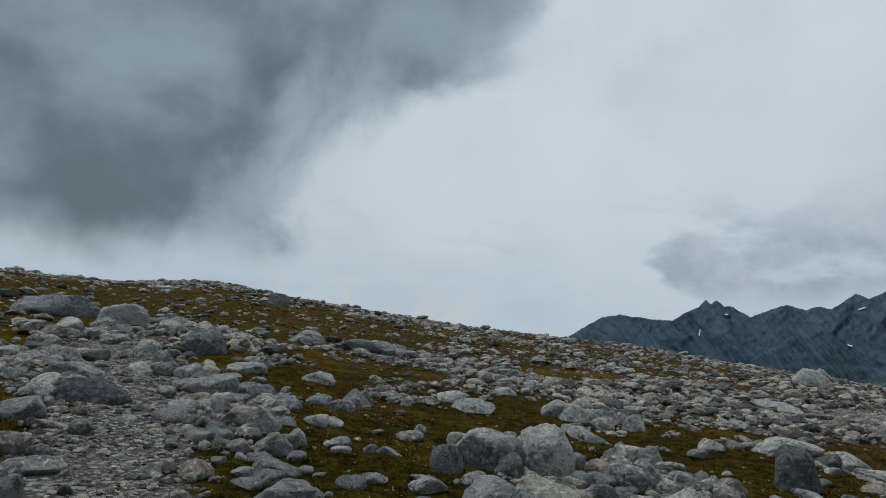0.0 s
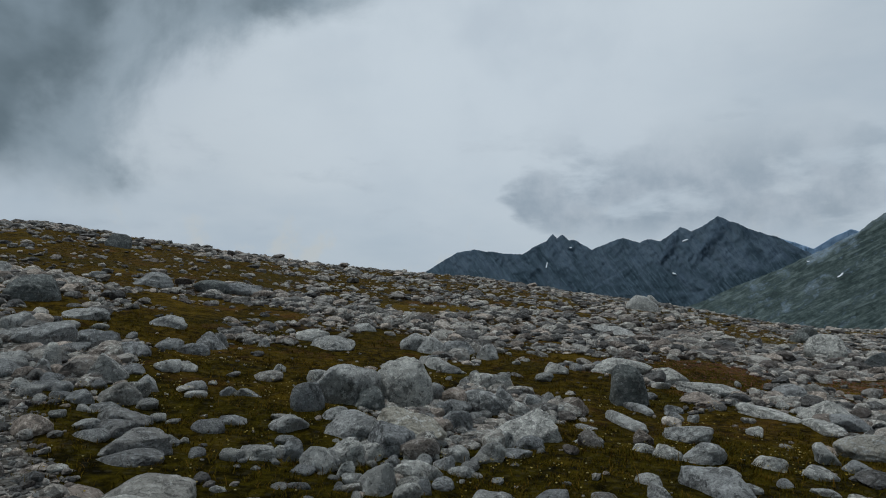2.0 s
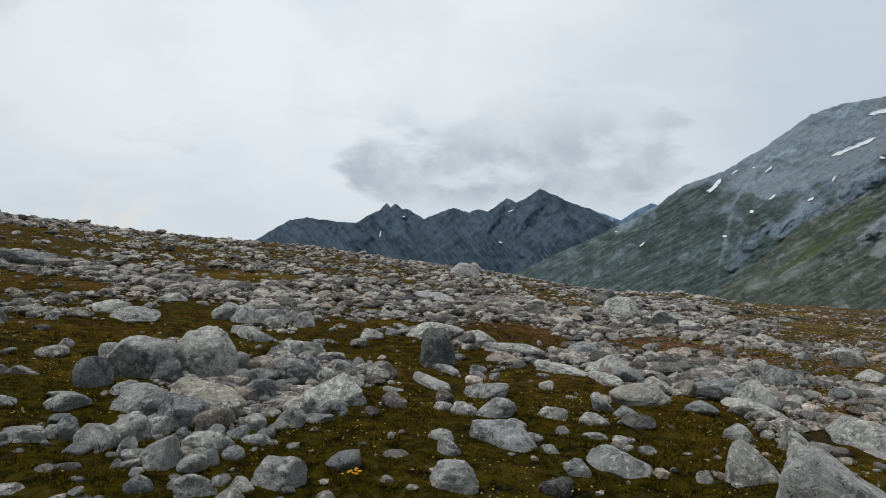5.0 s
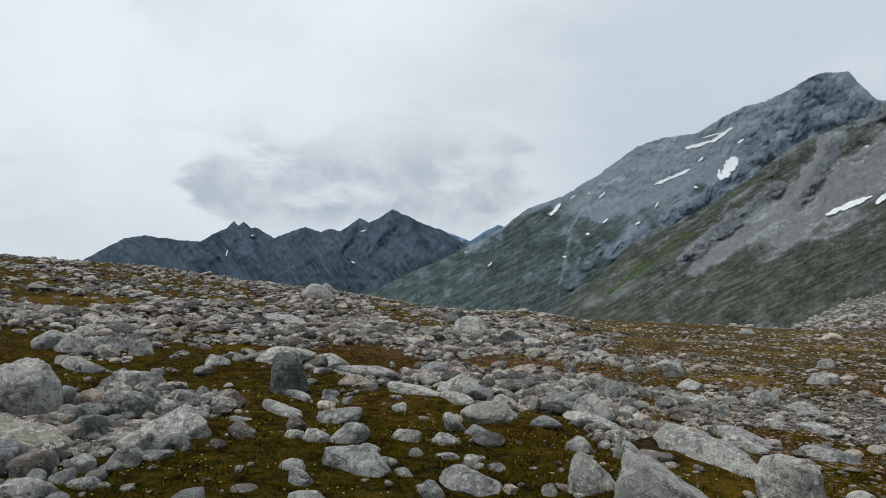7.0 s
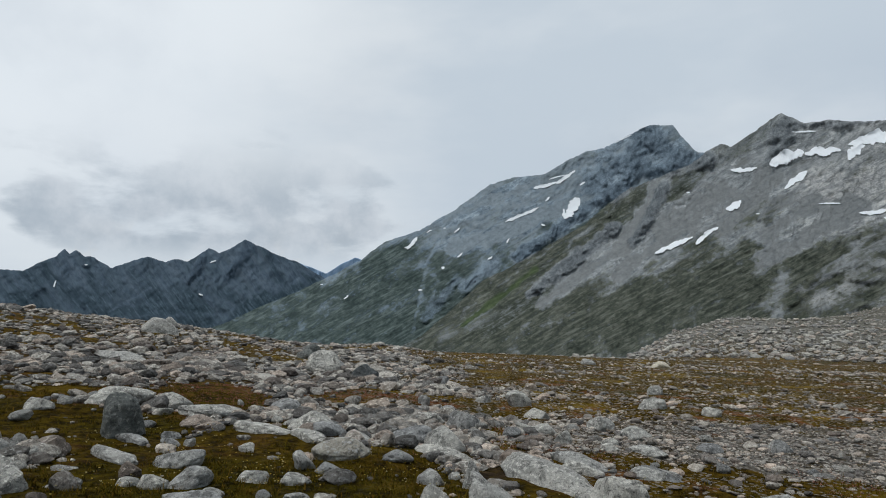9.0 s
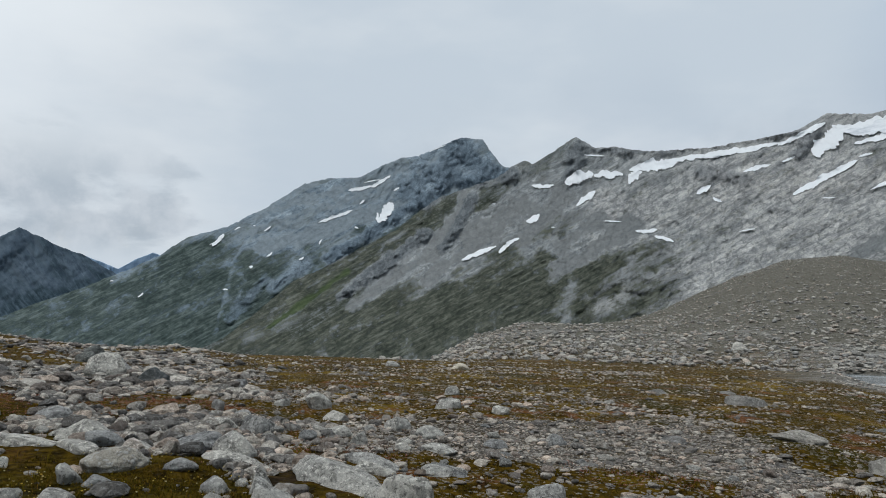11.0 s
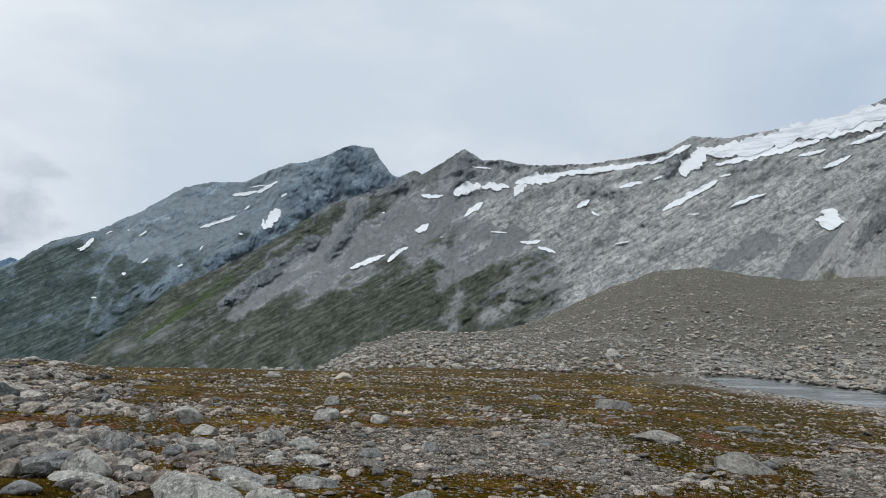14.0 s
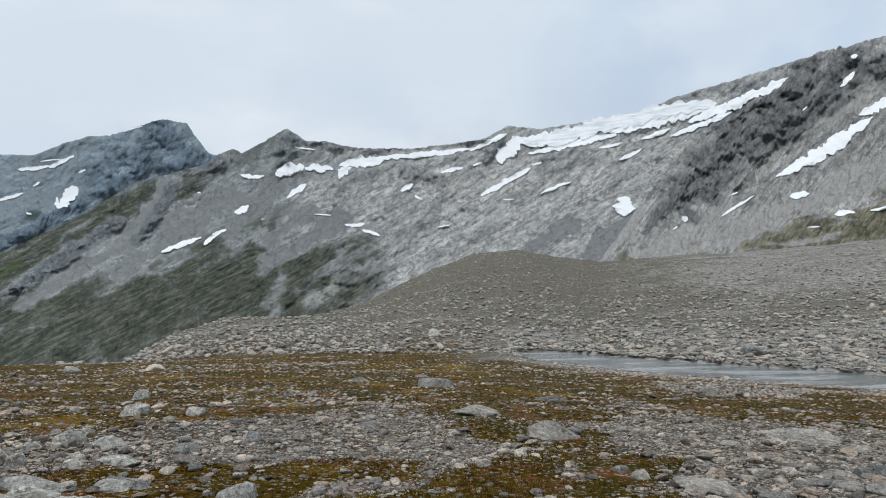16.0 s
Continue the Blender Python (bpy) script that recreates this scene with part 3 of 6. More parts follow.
def turf_at(x, y):
    """1 where the sward is closed, 0 where rubble covers the ground."""
    x, y = np.asarray(x, float), np.asarray(y, float)
    r, az = np.hypot(x, y), np.degrees(np.arctan2(x, y))
    bend = (lumps(x / 1.1, y / 1.1, 35, 3) - 0.5) * 0.9
    bias = 0.05 * (1 - ease(r, 7, 11)) * (1 - ease(az, 53, 70)) + 0.11 * ease(r, 26, 40) * ease(az, 44, 54) * (1 - ease(az, 98, 110)) + 0.015
    more, less = np.zeros_like(bias), np.zeros_like(bias)
    for b, d, w, l, amount in PATCHES:
        grow = (1.28 if b < 58 else 0.95) if amount > 0 else 1.1
        u = (x * math.cos(radians(b)) - y * math.sin(radians(b))) / (grow * w)
        v = (x * math.sin(radians(b)) + y * math.cos(radians(b)) - d) / (grow * l)
        spot = abs(amount) * np.exp(-(u * u + v * v + bend) ** 2 * np.sign(np.maximum(u * u + v * v + bend, 0)))
        if amount > 0:
            more = np.maximum(more, spot)
        else:
            less = np.maximum(less, spot)
    bias = bias + 1.15 * more - (0.5 + 0.5 * ease(az, 56, 66)) * less * (1 - 3 * more * (1 - 0.6 * ease(az, 56, 66)))
    grain = 0.5 * lumps(x / 1.2, y / 1.2, 31, 5) * (1 - ease(r, 10, 25)) + 0.5 * lumps(x / 3.2, y / 3.2, 33, 5) * ease(r, 10, 25) + 0.5 * lumps(x / 6.0, y / 6.0, 37, 3)
    wide = 0.05 + 0.07 * ease(az, 48, 62)
    return ease(grain + bias + 0.25 * ease(az, 48, 62) * (lumps(x / 0.45, y / 0.45, 39, 3) - 0.5), 0.52 - wide, 0.52 + wide) * (1 - trail_at(x, y))


# ---- mesh helpers ----
def mesh_from(name, verts, faces, mat, smooth=True, attributes=None):
    """A mesh from numpy arrays; faces all have the same number of corners."""
    verts, faces = np.asarray(verts, np.float32), np.asarray(faces, np.int32)
    me = bpy.data.meshes.new(name)
    me.vertices.add(len(verts))
    me.vertices.foreach_set("co", verts.ravel())
    k = faces.shape[1]
    me.loops.add(faces.size)
    me.loops.foreach_set("vertex_index", faces.ravel())
    me.polygons.add(len(faces))
    me.polygons.foreach_set("loop_start", np.arange(0, faces.size, k, dtype=np.int32))
    me.polygons.foreach_set("loop_total", np.full(len(faces), k, np.int32))
    me.polygons.foreach_set("use_smooth", np.full(len(faces), smooth))
    for key, values in (attributes or {}).items():
        me.attributes.new(key, "FLOAT", "POINT").data.foreach_set("value", np.asarray(values, np.float32).ravel())
    me.materials.append(mat)
    me.update(calc_edges=True)
    return me


def grid_faces(rows, cols, closed=False):
    i, j = np.meshgrid(np.arange(rows - 1), np.arange(cols if closed else cols - 1), indexing="ij")
    k = (j + 1) % cols
    return np.stack([i * cols + j, i * cols + k, (i + 1) * cols + k, (i + 1) * cols + j], -1).reshape(-1, 4)


# ---- ground: one sheet out to the horizon ----
az_line = np.concatenate([np.arange(-48, 134, 0.4), np.arange(134, 312, 2.5)])
r_line = np.concatenate([[0.0], np.geomspace(0.5, 4900, 400)])
R2, A2 = np.meshgrid(r_line, np.radians(az_line), indexing="ij")
GX, GY = (R2 * np.sin(A2)).ravel(), (R2 * np.cos(A2)).ravel()
GZ = ground_z(GX, GY)
gr, gaz = np.hypot(GX, GY), np.degrees(np.arctan2(GX, GY))
turf = turf_at(GX, GY)
rust = np.clip(0.25 + 0.6 * ease(gaz, 54, 70) * ease(gr, 3, 6) + 0.6 * ease(gaz, 25, 60) * ease(gr, 7, 14) + 0.3 * ease(gr, 9, 20) - 0.35 * (1 - ease(gr, 4, 9)), 0, 1)
grit = ease(gaz, 60, 74) * (1 - ease(gr, 12, 22)) * 0.9 + 0.8 * ease(gaz, 104, 112) + 0.35 * ease(gaz, 46, 60) * ease(gr, 12, 20)
gravel = np.clip(0.85 - 0.85 * turf + 0.5 * trail_at(GX, GY), 0, 1)
moss = 1.3 * np.exp(-((gaz - 106.5) / 3.5) ** 2 - ((gr - 90 + 1.8 * (gaz - 106.5)) / 6) ** 2) + ease(gr, 110, 220) * ease(gaz, 72, 88) * (1 - ease(gaz, 97, 118)) + 0.4 * ease(gr, 90, 120) * (1 - ease(gr, 160, 220)) + 0.6 * (1 - ease(gr, 95, 120)) * ease(gr, 55, 70) * (1 - ease(gaz, 84, 96))
far_part = np.maximum(ease(gr, 70, 120), ease(gaz, 90, 99) * ease(gr, 40, 54))
ground = new("ground", mesh_from("ground", np.stack([GX, GY, GZ], 1), grid_faces(len(r_line), len(az_line), True)[:, ::-1], ground_mat, True,
                                 {"rust": rust, "gravel": gravel, "far": far_part, "path": trail_at(GX, GY), "grit": np.clip(grit, 0, 1), "moss": np.clip(moss, 0, 1.3)}))
tagged(ground, "stony alpine ground with brown-green turf and gravel", "ground", kind="structure")

# stream: a flat ribbon between its banks
s_az = np.arange(96.4, 170, 0.4)
s_rows = np.linspace(0, 1, 9)
near_r, far_r = np.interp(s_az, column(STREAM, 0), column(STREAM, 1)), np.interp(s_az, column(STREAM, 0), column(STREAM, 2))
SR = near_r[None] - 0.6 + (far_r - near_r + 1.2)[None] * s_rows[:, None]
SA = np.radians(s_az)[None] + 0 * SR
water = new("stream_water", mesh_from("stream_water", np.stack([SR * np.sin(SA), SR * np.cos(SA), np.full(SR.shape, STREAM_Z + EYE)], -1).reshape(-1, 3), grid_faces(len(s_rows), len(s_az))[:, ::-1], water_mat))
tagged(water, "shallow grey glacial stream between gravel banks", "stream", kind="structure")


# ---- mountains: each a relief sheet from its foot up to its ridge, with a back slope ----
def band(s, lo, hi, soft=0.45):
    return ease(s, lo - soft, lo + soft) * (1 - ease(s, hi - soft, hi + soft))


class Massif:
    def __init__(self, ridge, foot, d_ridge, d_foot, rough, lean, seed, jag):
        self.ridge, self.foot, self.d_ridge, self.d_foot = ridge, foot, d_ridge, d_foot
        self.rough, self.lean, self.seed, self.jag = rough, lean, seed, jag

    def top(self, az):
        crest = np.interp(az, column(self.ridge, 0), column(self.ridge, 1))
        return crest + self.jag * ((lumps(az * 2.2, 0 * az, self.seed + 3, 5, 0.6) - 0.5) * 1.3)

    def place(self, az, el, lift=0.0, detail=5):
        """The point of the surface at this bearing and height angle."""
        az, el = np.asarray(az, float), np.asarray(el, float)
        crest = sum(np.interp(az + k, column(self.ridge, 0), column(self.ridge, 1)) for k in (-4.5, -3, -1.5, 0, 1.5, 3, 4.5)) / 7
        v = np.clip((el - self.foot) / np.maximum(crest - self.foot, 1.5), 0, 1.25)
        d = self.d_foot + (self.d_ridge - self.d_foot) * v
        # gullies and ribs that run down the fall line
        s = az * math.cos(radians(self.lean)) - el * math.sin(radians(self.lean))
        l = az * math.sin(radians(self.lean)) + el * math.cos(radians(self.lean))
        warp = (lumps(s / 3.0, l / 3.0, self.seed, 3) - 0.5) * 2.4
        ribs = ridges((s + warp) / 2.6, l / 7.0, self.seed + 1, 6, 0.58, detail)
        blocks = ridges((s + warp) / 1.0, l / 1.2, self.seed + 2, 6, 0.66, detail)
        crag, scree = laid("crag", az, el), np.maximum(laid("talus", az, el), 0.5 * laid("veg", az, el))
        calm = (0.6 + 1.0 * crag) * (1 - 0.75 * scree) * (1 - 0.85 * laid("snow", az, el))
        d = d + self.rough * calm * ((0.62 - ribs) * 1.7 + (0.62 - blocks) * 1.1) - self.rough * 0.55 * crag - lift
        a, e = np.radians(az), np.radians(el)
        return np.stack([d * np.sin(a) * np.cos(e), d * np.cos(a) * np.cos(e), d * np.sin(e) + EYE], -1)

    def mesh(self, name, mat, cover, az0, az1, step=0.08, rows=150):
        az = np.arange(az0, az1, step)
        v = np.linspace(0, 1, rows)
        top = self.top(az)
        A = np.broadcast_to(az[None], (rows, len(az)))
        E = self.foot + (np.maximum(top, self.foot + 0.3)[None] - self.foot) * v[:, None]
        P = self.place(A, E)
        back = P[-1] * 1.12
        back[:, 2] = P[-1][:, 2] - 150
        P = np.concatenate([P, back[None]])
        A, E = np.concatenate([A, A[-1:]]), np.concatenate([E, E[-1:]])
        across = A * math.cos(radians(self.lean)) - E * math.sin(radians(self.lean))
        along = A * math.sin(radians(self.lean)) + E * math.cos(radians(self.lean))
        veg, talus, face, pale, lush = with_streaks(cover)(A, E, across)
        ob = new(name, mesh_from(name, P.reshape(-1, 3), grid_faces(rows + 1, len(az)), mat, True, {"veg": veg, "talus": talus, "crag": face, "pale": pale, "lush": lush, "across": across, "along": along, "bearing": A, "rise": E}))
        return ob


far_massif = Massif([(5, -2), (9, 0.2), (11.5, 1.85), (13.1, 2.8), (14.6, 3.05), (17.1, 2.7), (18.7, 2.65), (20, 3.45), (20.7, 3.75), (21.2, 4.3), (21.55, 3.9), (22, 4.25), (22.5, 3.8), (22.9, 3.85), (24.4, 3.0), (26.9, 3.95), (28.2, 3.55),
                     (29.1, 3.8), (29.8, 3.55), (31.4, 4.7), (32.2, 4.35), (33, 4.65), (34.2, 5.5), (36, 4.65), (37.2, 4.1), (38.4, 3.7), (40.8, 2.3), (46, -1), (52, -3)], -7, 4650, 3900, 60, -35, 41, 0.14)
blue_massif = Massif([(35, 1.5), (38.2, 3.75), (39.6, 3.25), (40.8, 2.75), (42, 3.55), (43.2, 4.15), (44.5, 3.6), (50, 2)], -2, 4850, 4780, 30, 0, 51, 0.06)
big_massif = Massif([(22, -6), (27, -3.6), (30, -2.4), (33, -1.2), (36, 0.2), (38.5, 1.3), (40.8, 2.4), (43.7, 3.9), (45.6, 5.45), (48.5, 6.4), (51.4, 8.05), (54.7, 10.3), (56.6, 10.85), (59.4, 11.1), (61, 12.0), (63, 12.9), (64.3, 12.98),
                     (66, 13.75), (67.8, 14.6), (69.9, 14.42), (70.4, 13.6), (71.5, 12.3), (73, 11.8), (80, 9), (90, 6)], -8, 3900, 2700, 50, 60, 61, 0.16)
slab_massif = Massif([(38, -8), (44, -4.8), (48.8, -2.5), (52, 0.3), (54.1, 2.2), (57.2, 3.75), (59.9, 5.3), (62.6, 6.8), (64.5, 8.4), (66.3, 9.6), (69.2, 10.6), (71.2, 11.3), (72.4, 12.2), (73.4, 12.7), (74.2, 12.4), (75.1, 12.9), (76, 13.45), (77.8, 14.58),
                      (79.3, 13.6), (80.9, 13.6), (83.8, 13.1), (88.9, 13.17), (91.8, 13.48), (94.8, 13.9), (96.7, 14.9), (99.1, 14.5), (103.9, 14.85), (107.1, 15.1), (110.7, 16.25), (115, 16.95), (119, 17.65), (125, 18.3), (135, 18), (150, 14)], -8, 2700, 1500, 52, 61, 71, 0.16)
spur_massif = Massif([(99, 0.5), (102, 2.0), (104, 3.3), (106.5, 6.6), (109.6, 10.6), (111.9, 13.07), (114.8, 13.84), (116.9, 15.07), (119, 16.64), (120.6, 17.98), (122.4, 18.04), (123.1, 17.3), (124.2, 17.95), (125.1, 17.1), (130, 18), (140, 17), (155, 13)],
                     -3, 1450, 720, 34, 35, 81, 0.45)


STREAKS = {"veg": [], "lush": [], "talus": [], "crag": [], "pale": [], "snow": []}


def streak(kind, az0, el0, az1, el1, half, amount):
    """A strip of grass, scree, crag or pale slab on the mountains, between two directions; half its width in degrees."""
    STREAKS[kind].append((az0, el0, az1, el1, half, amount))


streak("crag", 68.2, 13.4, 63.4, 10.2, 1.15, 0.55)
streak("crag", 67.3, 13.7, 70.5, 11.7, 0.92, 0.6)
streak("talus", 63.4, 9.2, 51.8, 5.1, 0.78, 0.9)
streak("talus", 58.6, 10.3, 50.8, 7.5, 0.51, 0.7)
streak("talus", 49.2, 3.2, 48.0, -2.5, 0.22, 0.35)
streak("talus", 50.4, 5.6, 48.9, 3.2, 0.14, 0.3)
streak("veg", 47.0, 4.6, 34.9, -1.4, 1.38, 0.8)
streak("veg", 48.5, 2.2, 39.3, -2.4, 1.61, 0.85)
streak("veg", 40.6, 2.2, 33.7, -0.5, 0.92, 0.8)
streak("crag", 55.2, 3.6, 52.3, 1.7, 0.60, 0.4)
streak("crag", 51.8, 2.2, 49.2, -1.1, 0.55, 0.4)
streak("talus", 47.0, 6.0, 40.6, 2.2, 0.46, 0.5)
streak("crag", 65.8, 10.1, 57.1, 4.1, 0.55, 0.75)
streak("crag", 65.2, 6.6, 58.0, 1.0, 0.51, 1)
streak("lush", 58.5, 3.1, 52.3, -1.6, 0.28, 1)
streak("veg", 65.3, 8.7, 52.7, -0.7, 0.51, 0.8)
streak("talus", 64.7, 4.2, 58.5, 0.0, 0.60, 0.7)
streak("talus", 58.5, 0.0, 50.4, -2.8, 0.40, 0.2)
streak("talus", 68.6, 9.3, 65.7, 4.9, 0.78, 1)
streak("crag", 67.2, 11.4, 65.3, 9.2, 0.92, 0.7)
streak("crag", 69.0, 9.5, 66.6, 5.3, 0.46, 0.8)
streak("crag", 72.3, 11.6, 67.7, 10.9, 0.51, 0.7)
streak("veg", 67.4, 1.1, 58.0, -3.5, 1.47, 1)
streak("veg", 73.3, 2.4, 65.0, -2.6, 1.75, 0.95)
streak("veg", 76.2, 1.9, 71.8, -1.2, 1.15, 0.9)
streak("veg", 71.6, 5.2, 67.5, 3.0, 0.51, 0.65)
streak("talus", 70.3, 6.2, 65.2, 2.5, 0.60, 1)
streak("talus", 73.5, 9.2, 68.9, 5.7, 1.29, 0.9)
streak("talus", 77.0, 9.9, 73.4, 6.5, 1.15, 0.7)
streak("veg", 75.6, 6.8, 72.0, 4.7, 0.60, 0.5)
streak("talus", 82.4, 7.1, 75.9, 3.2, 0.92, 1)
streak("talus", 77.5, 2.7, 76.8, -0.3, 0.78, 0.5)
streak("talus", 79.7, 7.5, 76.4, 5.5, 0.92, 0.9)
streak("veg", 75.4, 2.8, 74.4, -0.8, 0.60, 0.8)
streak("pale", 79.4, 0.5, 83.7, 2.1, 0.92, 0.4)
streak("pale", 84.5, 2.9, 88.4, 4.4, 1.15, 0.36)
streak("pale", 79.8, 8.8, 88.5, 8.0, 1.61, 0.58)
streak("crag", 77.9, 13.5, 77.4, 11.2, 0.69, 0.6)
streak("pale", 85.5, 3.2, 94.0, 5.9, 1.15, 0.4)
streak("pale", 88.0, 9.9, 99.4, 9.9, 1.61, 0.72)
streak("pale", 101.6, 9.7, 105.7, 11.6, 1.61, 0.65)
streak("talus", 98.9, 4.9, 101.9, 6.4, 0.92, 1)
streak("talus", 103.5, 4.1, 107.1, 6.6, 1.06, 1)
streak("talus", 109.3, 4.5, 113.3, 6.8, 0.92, 0.8)
streak("crag", 77.8, 13.5, 85.6, 13.0, 0.32, 0.55)
streak("crag", 85.6, 13.3, 95.1, 13.8, 0.23, 0.5)
streak("crag", 96.0, 13.9, 94.6, 12.2, 0.41, 0.9)
streak("crag", 87.5, 11.3, 90.8, 10.5, 0.60, 0.5)
streak("pale", 100.3, 8.5, 104.5, 9.5, 0.92, 0.58)
streak("pale", 78.8, 1.3, 82.2, 0.8, 0.92, 0.36)
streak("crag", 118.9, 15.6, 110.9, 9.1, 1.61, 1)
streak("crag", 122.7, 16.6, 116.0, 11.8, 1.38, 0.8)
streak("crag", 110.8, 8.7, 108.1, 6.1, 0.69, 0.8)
streak("talus", 124.7, 9.5, 112.8, 4.5, 1.01, 1)
streak("talus", 124.0, 14.8, 119.5, 11.8, 0.51, 0.7)
streak("talus", 112.4, 4.1, 106.7, 3.8, 0.37, 0.9)
streak("pale", 124.6, 7.1, 112.8, 5.0, 0.46, 0.65)
streak("veg", 124.5, 5.5, 111.1, 3.9, 0.37, 0.9)
streak("veg", 120.3, 6.3, 114.5, 5.3, 0.23, 0.7)
streak("talus", 114.7, 10.2, 111.2, 6.9, 0.37, 0.7)
streak("pale", 114.6, 8.9, 111.4, 12.7, 0.18, 0.36)
streak("crag", 124.8, 16.6, 120.4, 15.0, 0.69, 0.8)
streak("pale", 121.4, 5.4, 116.4, 4.4, 0.32, 0.58)
streak("talus", 27.2, 1.5, 24.3, -0.4, 0.07, 0.36)
streak("talus", 26.0, 1.5, 27.6, -0.4, 0.06, 0.32)
streak("talus", 28.1, 1.0, 30.0, -0.9, 0.06, 0.32)
streak("talus", 30.0, 2.0, 32.4, -0.5, 0.18, 0.23)
streak("talus", 34.4, 2.9, 36.3, 1.4, 0.23, 0.27)
streak("talus", 35.8, 1.9, 39.1, 0.9, 0.37, 0.23)
streak("crag", 34.4, 4.8, 32.9, 2.4, 0.46, 0.5)
streak("crag", 31.0, 3.9, 30.0, 2.0, 0.28, 0.5)
streak("veg", 35.3, -0.0, 23.4, -0.4, 0.46, 0.6)
streak("talus", 36.8, 3.3, 39.2, 1.9, 0.28, 0.23)
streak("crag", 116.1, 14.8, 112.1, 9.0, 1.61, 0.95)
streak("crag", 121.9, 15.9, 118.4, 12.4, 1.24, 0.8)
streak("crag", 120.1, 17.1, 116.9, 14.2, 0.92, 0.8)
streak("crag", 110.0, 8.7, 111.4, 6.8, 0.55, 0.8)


def laid(kind, A, E):
    """How much of this cover the strips lay at each direction, with ragged edges."""
    total = np.zeros_like(A)
    ragged = (lumps(A / 1.6, E / 1.6, 95, 5, 0.65) - 0.5) * 2.0
    shift = (lumps(A / 0.7, E / 0.7, 97, 4, 0.6) - 0.5) * 0.5
    for az0, el0, az1, el1, half, amount in STREAKS[kind]:
        dx, dy = az1 - az0, el1 - el0
        u = np.clip(((A - az0) * dx + (E - el0) * dy) / (dx * dx + dy * dy), 0, 1)
        away = np.hypot(A - az0 - u * dx + shift * min(1, 2 * half), E - el0 - u * dy) / half
        total = np.maximum(total, amount * (1 - ease(away + ragged, 0.25, 1.55)))
    return total


def with_streaks(cover):
    def both(A, E, s):
        veg, talus, face, pale = cover(A, E, s)
        g, l, t, c, p = (laid(k, A, E) for k in ("veg", "lush", "talus", "crag", "pale"))
        open_part = 1 - np.clip(np.maximum.reduce([g, l, t, c, p]), 0, 1)
        veg = np.clip(np.maximum(veg * open_part * 0.95, np.maximum(g * (1 - 0.8 * c) * (1 - 0.7 * t), l)), 0, 1)
        return veg - 0.5 * np.maximum(t, c) * (1 - l), np.maximum(talus * open_part * 0.7, t * (1 - 0.8 * c)), np.maximum(face * open_part * 0.3, c), np.maximum(pale * 0.55, p), l
    return both


def cover_far(A, E, s):
    return 0.30 + 0.25 * (1 - ease(E, 0, 2.5)), 0.75 * ease(lumps(s / 0.7, E / 5, 3, 4), 0.58, 0.72), 0 * A, 0 * A


def cover_big(A, E, s):
    veg = 1.1 * (1 - ease(E + 6.0 * (lumps(A / 3, E / 2, 8, 5, 0.6) - 0.5), -1.5, 8.5))
    talus = ease(lumps(s / 1.5, (A + E) / 9, 12, 4), 0.38, 0.56)
    face = ease(A + 1.5 * (lumps(A, E, 14, 3) - 0.5), 61, 69) * ease(E, 8.5, 11.5) * 0.40
    face = np.maximum(face, 0.6 * ease(lumps(s / 0.8, (A + E) / 10, 15, 4), 0.60, 0.70))
    return veg, talus, face, 0 * A


def cover_slab(A, E, s):
    """Strips of crag, scree and grass run down the left flank; grey slabs further on."""
    wob = s + 1.3 * (lumps(A / 2.5, E / 2.5, 18, 4) - 0.5)
    left = 1 - ease(A + (lumps(A / 4, E / 3, 19, 4) - 0.5) * 12, 76, 92)
    along = lumps(s / 2.0, (A + E) / 5, 21, 4)
    talus = np.maximum(band(wob, 26.6, 27.2), band(wob, 28.8, 30.2)) * left * (0.3 + 0.7 * ease(E, 0, 5))
    talus = np.maximum(talus, ease(lumps(s / 1.8, (A + E) / 9, 22, 4) + 0.12 * ease(E, 4, 8), 0.55, 0.68) * (0.25 + 0.75 * left) * ease(wob, 26, 28))
    talus = np.maximum(talus, band(A - 1.2 * E, 76.0, 82.0, 1.0) * (1 - ease(E, 4, 6)))
    face = np.maximum(band(wob, 25.0, 26.2) * ease(along, 0.36, 0.50), band(wob, 27.2, 28.5) * ease(along, 0.30, 0.44)) * left
    face = np.maximum(face, 0.55 * left * ease(E, 7.5, 9.5) * ease(lumps(A / 1.5, E / 1.2, 25, 4), 0.46, 0.58))
    face = np.maximum(face, 0.5 * left * band(wob, 21.0, 25.6) * ease(lumps(A / 1.4, E / 1.1, 26, 4), 0.44, 0.56))
    edge = E - np.interp(A, column(slab_massif.ridge, 0), column(slab_massif.ridge, 1))
    face = np.maximum(face, 0.7 * ease(edge, -1.1, -0.5) * ease(A, 72, 76))
    veg = np.maximum(band(wob, 25.6, 26.7) * (1 - ease(E, 2, 5)), ease(wob, 30.2, 31.2) * (1 - ease(E, 3.0, 8.5)) * left * (0.5 + 0.75 * ease(lumps(s / 0.9, (A + E) / 6, 27, 4), 0.4, 0.6)))
    veg = np.maximum(veg, 0.95 * band(wob, 22.0, 26.4) * left * (1 - 0.5 * ease(E, 6, 11)))
    veg = np.maximum(veg, 0.8 * band(wob, 27.2, 28.8) * (1 - ease(E, 0.0, 3.5))) * (0.55 + 0.8 * along) - 0.7 * talus * (wob < 30.5) * (wob > 26.3)
    veg = np.maximum(veg, 0.85 * left * (1 - ease(E, 0.5, 4.5)) * (0.6 + 0.8 * along))
    return veg, talus, face * (1 - 0.5 * talus), 1 - left


